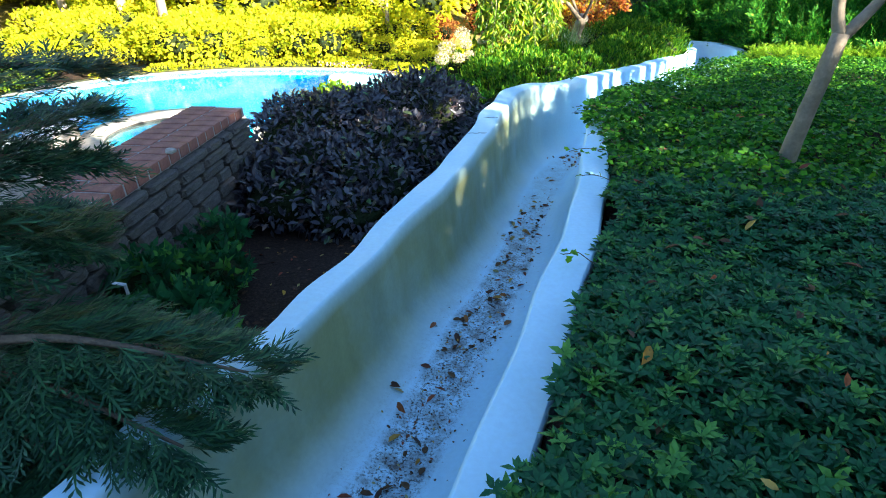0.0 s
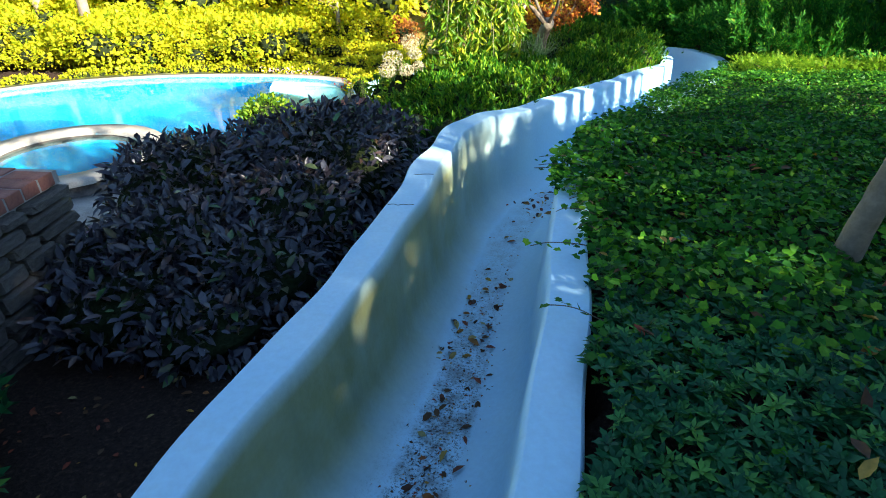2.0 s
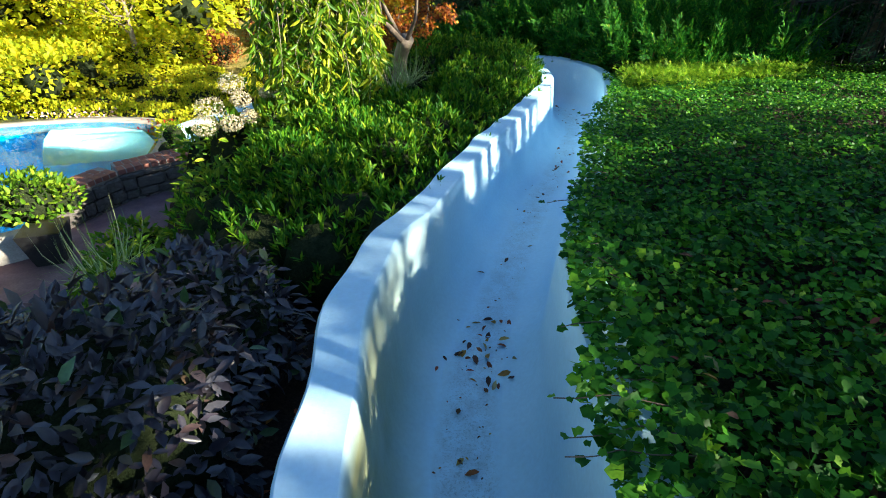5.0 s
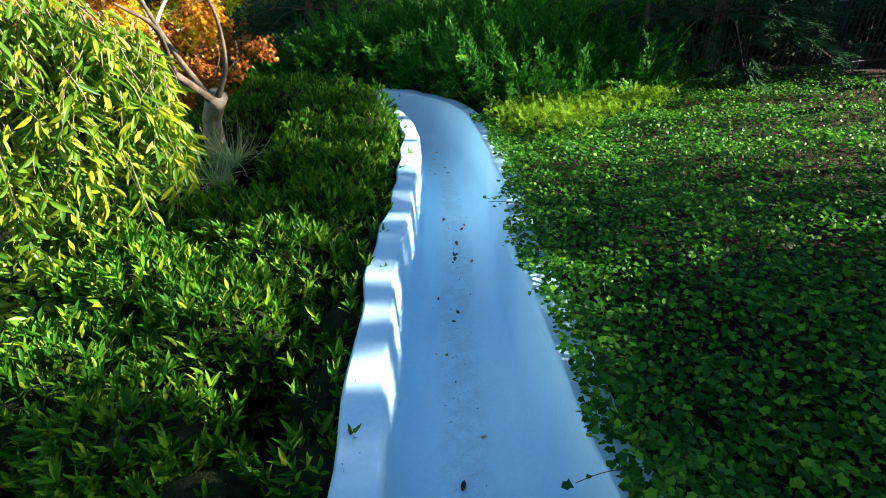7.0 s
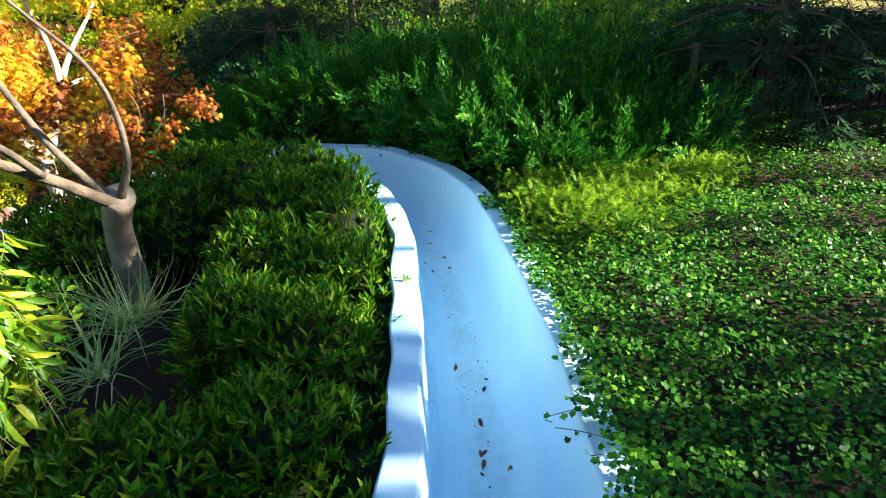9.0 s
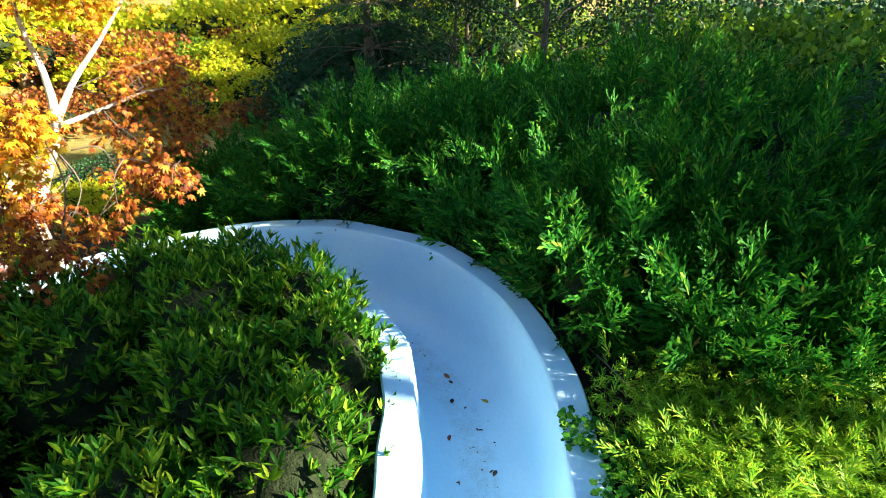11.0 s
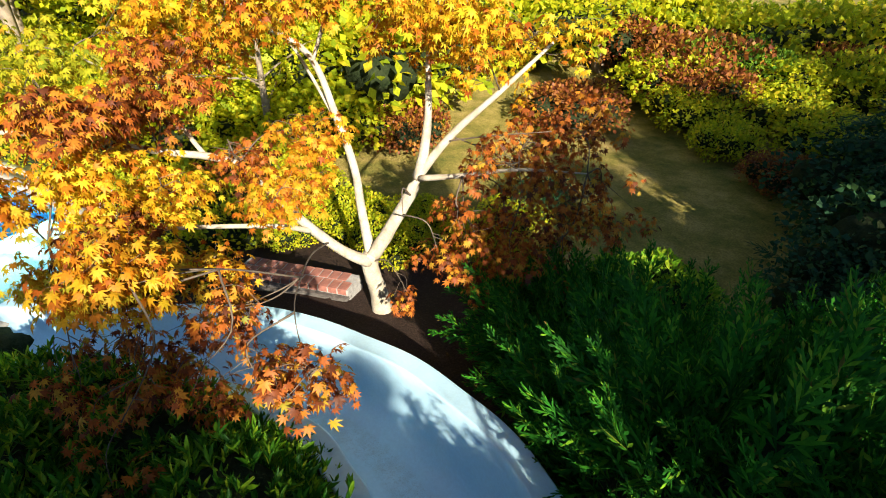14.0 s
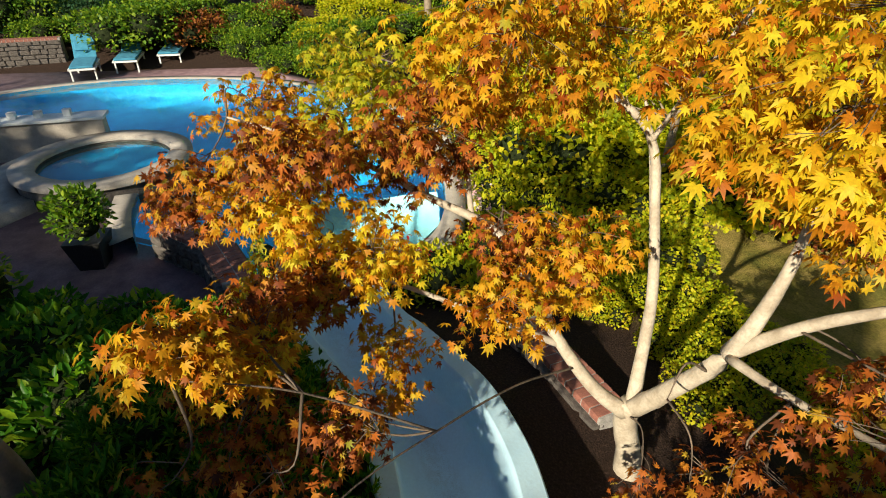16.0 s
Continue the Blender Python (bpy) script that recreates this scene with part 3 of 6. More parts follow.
def build_spa():
    spa = thing("spa", "raised round spa with a pale stone rim and blue water", "spa", (*SPA, -0.9))
    part_mesh("rim", ring_wall(circle(SPA, SPA_R), circle(SPA, 0.98), -0.47, -0.4, M_COPING, "rim"), spa)
    part_mesh("wall", ring_wall(circle(SPA, SPA_R - 0.06), circle(SPA, 1.0), -2.0, -0.472, M_STONE, "wall"), spa, "stone facing")
    part_mesh("basin", sheet("basin", circle(SPA, 1.0), -0.76, M_POOL), spa)
    w = part_mesh("water", sheet("water", circle(SPA, 0.985), -0.5, M_WATER), spa)
    w.visible_shadow = False
    step = thing("spa_step", "curved stone step beside the spa", "step", (-4.2, 8.2, -0.8))
    a = np.radians(np.linspace(190, 330, 20))
    o = SPA + 1.85 * np.stack([np.cos(a), np.sin(a)], -1)
    i = SPA + 1.3 * np.stack([np.cos(a), np.sin(a)], -1)
    poly = np.r_[o, i[::-1]]
    n = len(poly)
    v = np.r_[np.c_[poly, np.full(n, -0.82)], np.c_[poly, np.full(n, -0.62)]]
    faces = [[n + k for k in range(n)]] + [[k, (k + 1) % n, n + (k + 1) % n, n + k] for k in range(n)]
    part_mesh("tread", mesh_from("tread", v, polys=faces, material=M_COPING), step)




def build_decks():
    """Brick-coloured terrace south of the pool, pale deck along its far side."""
    def slab(name, poly, z, mat, label):
        poly = np.array(poly, float)
        n = len(poly)
        v = np.r_[np.c_[poly, np.full(n, z - 0.3)], np.c_[poly, np.full(n, z)]]
        faces = [[n + k for k in range(n)]] + [[k, (k + 1) % n, n + (k + 1) % n, n + k] for k in range(n)]
        tagged(new(name, mesh_from(name, v, polys=faces, material=mat)), label, "terrace", kind="structure")

    south = [(-15.5, 0.0), (-3.0, 0.0), (-1.7, 5.5), (-1.0, 8.0), (-0.4, 9.6), (-0.2, 11.0), (-0.3, 11.98), (-1.26, 11.56), (-1.86, 10.86), (-2.15, 10.3), (-2.5, 9.95), (-3.6, 9.75), (-5.0, 9.15), (-5.8, 8.2), (-6.6, 7.1), (-7.1, 5.5), (-8.4, 4.55), (-9.7, 5.45), (-10.55, 7.6), (-10.5, 10.0), (-9.7, 12.5), (-8.3, 14.4), (-9.6, 14.6), (-12.5, 11.0), (-15.5, 9.0)]
    slab("pavement_terrace", south, DECK_Z, M_DECK, "purple-brown brick terrace in shade beside the pool")
    far = POOL[30 + np.arange(23)]
    mid = np.array([-5, 11.5])
    outer = far + unit(far - mid) * np.linspace(0.6, 0.75, len(far))[:, None]
    inner = far + unit(far - mid) * 0.28
    slab("pavement_far", np.r_[outer, inner[::-1]], -0.6, M_PAVING, "paving round the far side of the pool, coloured paler for strong sun")


BRICK_ME = {}


def brick_mesh(size, mat):
    if (size, mat.name) not in BRICK_ME:
        bm = bmesh.new()
        x, y, z = size
        box_bm(bm, -x / 2, x / 2, -y / 2, y / 2, -z / 2, z / 2, 0.006)
        me = bpy.data.meshes.new("brick")
        bm.to_mesh(me)
        bm.free()
        me.materials.append(mat)
        BRICK_ME[(size, mat.name)] = me
    return BRICK_ME[(size, mat.name)]


def lay(name, me, parent, m):
    ob = new(name, me)
    ob.parent = parent
    ob.matrix_parent_inverse = Matrix.Translation(-parent.location)
    ob.matrix_basis = m
    return ob


STONE_MES = []


def stone_mesh(k):
    """One of a few rough wall stones, about 1 x 1 x 1, to be stretched."""
    while len(STONE_MES) < 6:
        bm = bmesh.new()
        bmesh.ops.create_cube(bm, size=1.0)
        bmesh.ops.bevel(bm, geom=list(bm.edges), offset=0.13, segments=1, affect="EDGES")
        for v in bm.verts:
            v.co += Vector(rng.normal(0, 0.035, 3))
        me = bpy.data.meshes.new("stone")
        bm.to_mesh(me)
        bm.free()
        me.materials.append(M_STONE)
        STONE_MES.append(me)
    return STONE_MES[k % 6]


def cap_wall(name, label, p0, p1, width, top, bottom, courses, course=(0.09, 0.17)):
    """A stone-faced garden wall along p0-p1 with a cap of bricks set across it in rows."""
    p0, p1 = np.array(p0), np.array(p1)
    length = np.hypot(*(p1 - p0))
    ang = math.atan2(*(p1 - p0)[::-1])
    base = Matrix.Translation((*p0, 0)) @ Matrix.Rotation(ang, 4, "Z")
    wall = thing(name, label, "garden wall", (*((p0 + p1) / 2), bottom))
    bm = bmesh.new()
    box_bm(bm, 0, length, -width / 2 + 0.03, width / 2 - 0.03, bottom, top - 0.072)
    box_bm(bm, 0.004, length - 0.004, -width / 2 + 0.01, width / 2 - 0.01, top - 0.07, top - 0.008)
    bm.transform(base)
    part("core", bm, M_MORTAR, wall, "mortar bed and joints")
    bl = width / courses
    me = brick_mesh((0.092, bl - 0.012, 0.065), M_BRICK)
    for r in range(courses):
        for k in range(int(length / 0.104)):
            x = 0.052 + 0.104 * k + (0.03 if r % 2 else 0)
            if x > length - 0.05:
                continue
            lay("brick", me, wall, base @ pose(x, -width / 2 + bl * (r + 0.5), top - 0.034 + rng.normal(0, 0.0015), 0, 0, rng.normal(0, 0.6)))
    z = bottom
    while z < top - 0.1:
        h = min(rng.uniform(*course), top - 0.072 - z)
        for side in (-1, 1):
            x = 0.0
            while x < length - 0.04:
                w = min(rng.uniform(0.15, 0.38), length - x)
                m = base @ pose(x + w / 2, side * (width / 2 - 0.02), z + h / 2) @ Matrix.Diagonal((w - 0.014, 0.12, h - 0.014, 1))
                lay("stone", stone_mesh(int(rng.integers(6))), wall, m)
                x += w
        z += h
    return wall


# ---- plants ----
def on_blobs(blobs, n, depth=0.12, low=-0.5):
    """Places and outward ways on the outer faces of ellipsoids (x, y, z, rx, ry, rz)."""
    b = np.array(blobs, float)
    area = (b[:, 3] * b[:, 4] + b[:, 3] * b[:, 5] + b[:, 4] * b[:, 5])
    pick = rng.choice(len(b), int(n * 1.9), p=area / area.sum())
    way = unit(rng.normal(size=(len(pick), 3)))
    way[:, 2] = np.where(way[:, 2] < low, -way[:, 2], way[:, 2])
    r = 1 - depth * np.abs(rng.normal(size=len(pick))) + 0.10 * lumps(way * 2.5 + pick[:, None], 0.7)
    pos = b[pick, :3] + way * b[pick, 3:] * r[:, None]
    keep = np.ones(len(pos), bool)
    for i, e in enumerate(b):
        q = (((pos - e[:3]) / (e[3:] * (1 - 2.2 * depth))) ** 2).sum(1) < 1
        keep &= ~q | (pick == i)
    pos, way, pick = pos[keep], way[keep], pick[keep]
    normal = unit(way / b[pick, 3:])
    return pos[:n], normal[:n]


def leafy(normal, up=0.4, wild=0.5, out=1.0):
    """Leaf turns: tips outward and up, upper faces to the sky."""
    n = len(normal)
    ahead = unit(out * normal + np.array([0, 0, up]) + wild * rng.normal(size=(n, 3)))
    face = unit(0.6 * normal + np.array([0, 0, 0.8]) + 0.45 * rng.normal(size=(n, 3)))
    return frames_of(ahead, face)


# Closed near-black lumps inside a plant; their colour stands in for inner shade.
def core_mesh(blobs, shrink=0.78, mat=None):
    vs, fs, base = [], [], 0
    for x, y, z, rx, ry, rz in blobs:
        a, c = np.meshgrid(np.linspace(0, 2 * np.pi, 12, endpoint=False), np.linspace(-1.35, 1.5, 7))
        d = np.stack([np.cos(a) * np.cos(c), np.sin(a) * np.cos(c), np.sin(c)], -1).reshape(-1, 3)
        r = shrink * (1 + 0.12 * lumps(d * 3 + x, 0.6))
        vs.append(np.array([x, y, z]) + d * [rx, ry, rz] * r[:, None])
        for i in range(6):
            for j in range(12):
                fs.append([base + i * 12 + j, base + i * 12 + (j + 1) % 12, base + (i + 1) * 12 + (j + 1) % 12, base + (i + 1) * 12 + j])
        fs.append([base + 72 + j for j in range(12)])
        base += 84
    return mesh_from("inner_mass", np.concatenate(vs), polys=fs, material=mat or M_DARKFILL, soft=True)


def shrub(name, label, blobs, n, leaf, size, mat, up=0.4, wild=0.5, depth=0.12, category="shrub", group="", core=0.78, low=-0.5, stems=True, tuft=1):
    b = np.array(blobs, float)
    foot = (b[:, 0].mean(), b[:, 1].mean(), float(land(b[:, :2]).min()))
    ob = thing(name, label, category, foot, group)
    pos, normal = on_blobs(blobs, n // tuft, depth, low)
    lat, kk = beside(pos[:, :2])
    keep = (np.abs(lat) > SL[kk, 2] + 0.1) | (pos[:, 2] > SL[kk, 3] + 0.6)
    pos, normal = pos[keep], normal[keep]
    if tuft > 1:
        # leaves stand round the tips of upright shoots
        stem = unit(normal + [0, 0, up] + 0.3 * rng.normal(size=normal.shape))
        pos = pos + stem * np.abs(rng.normal(0, 0.03, (len(pos), 1)))
        stem = np.repeat(stem, tuft, 0)
        pos = np.repeat(pos, tuft, 0) - stem * rng.uniform(0, 0.05, (len(stem), 1))
        turn = frames_of(stem + wild * unit(rng.normal(size=stem.shape)), stem + 0.2 * rng.normal(size=stem.shape))
    else:
        turn = leafy(normal, up, wild)
    part_mesh("foliage", scatter("foliage", leaf, pos, turn, size * rng.uniform(0.6, 1.25, len(pos)), mat), ob)
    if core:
        part_mesh("inner_mass", core_mesh(blobs, core), ob, "near-black filler lumps that stand in for inner shade")
    if stems:
        limbs = []
        for x, y, z, rx, ry, rz in b:
            g = float(land([(x, y)])[0]) - 0.05
            for _ in range(3):
                dx, dy = rng.normal(0, 0.3, 2) * (rx, ry)
                limbs.append(([(x + dx * 0.2, y + dy * 0.2, g), (x + dx * 0.6, y + dy * 0.6, (g + z) / 2), (x + dx, y + dy, z + 0.2 * rz)], [0.015, 0.01, 0.004]))
        tagged(part_mesh("stems", tubes_mesh("stems", limbs, M_BARK, 5), ob, "thin brown stems"), kind="stuff")
    return ob


def top_blob(x, y, top, r, rz=None):
    """An ellipsoid whose crown reaches the height top and whose foot is near the land."""
    g = float(land([(x, y)])[0])
    half = max(0.15, (top - g) * 0.55)
    half = min(half, rz or half)
    return (x, y, top - half, r, r, half)


def groundcover():
    """Ivy and rosette groundcover right of the slide, creeping over its rim."""
    n = 390000
    xy = np.c_[rng.uniform(0.3, 10.5, n), rng.uniform(-0.6, 10.6, n)]
    lat, k = beside(xy)
    edge = SL[k, 2] + np.where(xy[:, 1] < 4.0, RIM + 0.02, 0.08) + 0.07 * lumps(xy, 0.16) + 0.05 * lumps(xy, 0.5, 3) - 0.06 * smooth(4.0, 4.6, xy[:, 1])
    edge += 0.05 * smooth(8.2, 9.2, xy[:, 1])
    ok = (lat > edge) & (np.hypot(xy[:, 0] - 6.3, xy[:, 1] - 11.0) > 1.1)
    far = np.clip(lat - 0.8, 0, None)
    ok &= rng.random(n) < np.clip(1.0 - 0.2 * far, 0.2, 1)
    xy, lat, k = xy[ok], lat[ok], k[ok]
    g = land(xy)
    mound = np.clip(1 - (lat - SL[k, 2]) / 0.35, 0, 1)
    rosette = rng.random(len(xy)) < smooth(3.9, 2.5, xy[:, 1] + 0.5 * lumps(xy, 1.0))
    # rosettes
    a = xy[rosette]
    keep = rng.random(len(a)) < np.interp(a[:, 1], [1.0, 3.5], [0.62, 0.5])
    a, ga = a[keep], g[rosette][keep]
    h = 0.10 + 0.05 * lumps(a, 0.45) + 0.05 * rng.random(len(a))
    pos = np.c_[a, ga + h]
    turn = frames_of(np.c_[rng.normal(size=(len(a), 2)), np.zeros(len(a))], np.c_[rng.normal(0, 0.42, (len(a), 2)), np.ones(len(a))])
    size = rng.uniform(0.03, 0.052, len(a))
    bed = tagged(new("groundcover_rosettes", scatter("groundcover_rosettes", WHORL, pos, turn, size, M_PACHY)), "low evergreen groundcover with leaves in rosettes", "groundcover", kind="stuff")
    # ivy
    b, gb, m = xy[~rosette], g[~rosette], mound[~rosette]
    h = 0.09 + 0.06 * lumps(b, 0.5) + 0.035 * lumps(b, 0.17, 5) + 0.09 * rng.random(len(b)) + 0.04 * m
    rim = SL[k[~rosette], 3]
    over = lat[~rosette] < SL[k[~rosette], 2] + RIM + 0.05
    z = np.where(over, np.maximum(gb + h, rim + 0.015 + 0.07 * rng.random(len(b))), gb + h)
    down = unit(-SL_SIDE[k[~rosette]]) * m[:, None]
    ahead = np.c_[rng.normal(size=(len(b), 2)) + 1.2 * down, rng.normal(0, 0.35, len(b))]
    up = np.c_[rng.normal(0, 0.7, (len(b), 2)) + 0.4 * down + [0.15, -0.1], np.ones(len(b))]
    tagged(new("ivy", scatter("ivy", IVY_LEAF, np.c_[b, z], frames_of(ahead, up), rng.uniform(0.022, 0.046, len(b)) * np.interp(b[:, 1], [5.4, 7.0], [1.0, 0.78]), M_IVY)), "dense dark green ivy creeping over the slide's rim", "ivy", kind="stuff")


def ivy_shoots():
    """Single shoots of ivy that hang over the rim into the slide."""
    k = np.array([int(np.abs(SL[:, 1] - y).argmin()) for y in np.r_[2.5, 3.2, np.arange(3.7, 8.8, 0.17)]])
    stems, pos, ahead, up = [], [], [], []
    for i in k:
        for _ in range(1 if SL[i, 1] < 3.6 else 2):
            j = i + int(rng.integers(-2, 3))
            c, s, a = SL[j, :2], SL_SIDE[j], SL_AHEAD[j]
            start, reach = SL[j, 2] + RIM + 0.03, rng.uniform(0.06, 0.2) + 0.14 * (rng.random() < 0.2)
            slant = rng.normal(0, 0.05)
            pts = []
            for u in np.linspace(0, 1, 6):
                p = c + s * (start - reach * u) + a * (slant * u + 0.006 * rng.normal())
                pts.append((*p, SL[j, 3] + 0.045 + 0.02 * math.sin(3 * u) - 0.03 * max(0, u - 0.75)))
            stems.append((pts, [0.002] * 6))
            for u in np.linspace(0.1, 5, 8):
                q = np.array([spline(np.array(pts)[:, d], np.array([u]))[0] for d in range(3)])
                pos.append(q + rng.normal(0, 0.014, 3))
                ahead.append(np.r_[-s + 0.9 * rng.normal(size=2), rng.normal(0, 0.4)])
                up.append(np.r_[rng.normal(0, 0.4, 2), 1])
    ob = thing("ivy_shoots", "loose ivy shoots trailing over the white rim", "ivy", (*SL[k[4], :2], SL[k[4], 3]), kind="stuff")
    part_mesh("foliage", scatter("foliage", IVY_LEAF, np.array(pos), frames_of(np.array(ahead), np.array(up)), rng.uniform(0.02, 0.038, len(pos)), M_IVY), ob)
    part_mesh("stems", tubes_mesh("stems", stems, M_BARK, 4), ob)


def plumes(blobs, m):
    """Arching feathery shoots that stand out of a juniper, each a line of small sprays."""
    start, normal = on_blobs(blobs, m, 0.06, -0.35)
    m = len(start)
    way = unit(1.0 * normal + [-0.25, 0, 0.6] + 0.35 * rng.normal(size=(m, 3)))
    side = unit(np.cross(way, rng.normal(size=(m, 3))))
    length = rng.uniform(0.22, 0.52, m)
    pos, ahead, up, size = [], [], [], []
    for u in np.linspace(-0.2, 1, 10):
        for sg in (-1, 1):
            bend = side * 0.16 * u * u
            pos.append(start + (way + bend) * (length * u)[:, None] + rng.normal(0, 0.008, (m, 3)))
            ahead.append(way * 0.9 + np.cross(way, side) * sg * 0.75 * (1.1 - u) + 0.25 * rng.normal(size=(m, 3)))
            up.append(side + 0.3 * rng.normal(size=(m, 3)))
            size.append(length * (0.5 - 0.28 * max(u, 0)))
    pos, ahead, up, size = (np.concatenate(a) for a in (pos, ahead, up, size))
    lat, kk = beside(pos[:, :2])
    keep = (np.abs(lat) > SL[kk, 2] + RIM - 0.02) | (pos[:, 2] > SL[kk, 3] + 0.4)
    return scatter("plume_mass", SPRIG, pos[keep], frames_of(ahead[keep], up[keep]), size[keep], M_JUNIPER)


def juniper_hedge():
    """Feathery junipers along the outside of the bend, each a bush of its own."""
    spots = [(6.65, 10.4, 0.9, 0.5), (6.45, 11.2, 1.12, 0.66), (6.45, 12.2, 0.92, 0.7), (6.35, 13.2, 1.22, 0.72), (5.6, 13.95, 1.12, 0.72), (4.9, 14.7, 0.55, 0.6), (4.2, 15.15, 0.3, 0.5),
             (7.5, 11.2, 1.45, 0.9), (7.6, 12.6, 1.55, 1.0), (7.3, 13.9, 1.4, 0.9), (6.4, 14.8, 0.95, 0.8), (8.9, 11.6, 1.5, 1.0), (9.0, 13.2, 1.6, 1.1), (8.4, 14.8, 1.2, 0.9), (7.7, 10.2, 1.15, 0.7)]
    for i, (x, y, top, r) in enumerate(spots):
        g = float(land([(x, y)])[0])
        half = (top - g) * 0.56
        blobs = [(x, y, top - half, r, r, half)]
        for _ in range(4):
            a, q = rng.uniform(0, 6.28), rng.uniform(0.45, 0.8) * r
            t2 = top - rng.uniform(0.05, 0.4)
            h2 = (t2 - g) * 0.55
            blobs.append((x + q * math.cos(a), y + q * math.sin(a), t2 - h2, r * 0.55, r * 0.55, h2))
        ob = thing("juniper_bush", "dense feathery dark green juniper beside the slide's bend", "juniper", (x, y, g), "junipers round the bend")
        n = 1500 if i < 7 else 800
        pos, normal = on_blobs(blobs, n, 0.14, -0.7)
        lat, kk = beside(pos[:, :2])
        keep = (np.abs(lat) > SL[kk, 2] + RIM + 0.01) | (pos[:, 2] > SL[kk, 3] + 0.5)
        pos, normal = pos[keep], normal[keep]
        turn = leafy(normal, 0.5, 0.4)
        part_mesh("sprays", scatter("sprays", SPRIG, pos, turn, rng.uniform(0.1, 0.2, len(pos)), M_JUNIPER), ob)
        part_mesh("plume_mass", plumes(blobs, 150 if i < 7 else 60), ob, "feathery shoots standing out of the bush")
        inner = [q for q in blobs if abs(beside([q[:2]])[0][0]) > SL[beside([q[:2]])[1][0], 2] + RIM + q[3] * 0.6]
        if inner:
            part_mesh("inner_mass", core_mesh(inner, 0.62), ob, "near-black filler lumps that stand in for inner shade")
    # low spreading junipers at the edge of the ivy
    for x, y in ((5.95, 10.0), (6.5, 9.55), (7.3, 9.7), (6.2, 9.75), (7.0, 9.5), (5.7, 9.75), (5.75, 10.15), (5.6, 9.4)):
        n = 650
        xy = np.array([x, y]) + rng.normal(0, 0.25, (n, 2))
        lat, kk = beside(xy)
        xy = xy[lat > SL[kk, 2] + RIM + 0.02]
        g = land(xy)
        pos = np.c_[xy, g + rng.uniform(0.05, 0.26, len(xy))]
        ahead = np.c_[rng.normal(-0.4, 0.8, len(xy)), rng.normal(-0.5, 0.8, len(xy)), rng.uniform(0.1, 0.9, len(xy))]
        foot = float(land([(x, y)])[0])
        ob = thing("creeping_juniper", "bright green spreading juniper at the ivy's edge", "juniper", (x, y, foot), "spreading junipers")
        part_mesh("foliage", scatter("foliage", SPRAY, pos, frames_of(ahead, np.c_[rng.normal(0, 0.3, (len(xy), 2)), np.ones(len(xy))]), rng.uniform(0.06, 0.14, len(xy)), M_CREEPING), ob)
        for q in pos[:5]:
            part_mesh("stem", tubes_mesh("stem", [([(x, y, foot - 0.02), tuple((q + [x, y, foot]) / 2 + [0, 0, 0.04]), tuple(q)], [0.008, 0.006, 0.003])], M_BARK, 5), ob)


M_CREEPING = leaf_material("bright_juniper_sprays", [(0.0, (0.1, 0.28, 0.02)), (0.6, (0.24, 0.45, 0.025)), (1.0, (0.48, 0.58, 0.04))], 0.5, 0.5, 0.2)


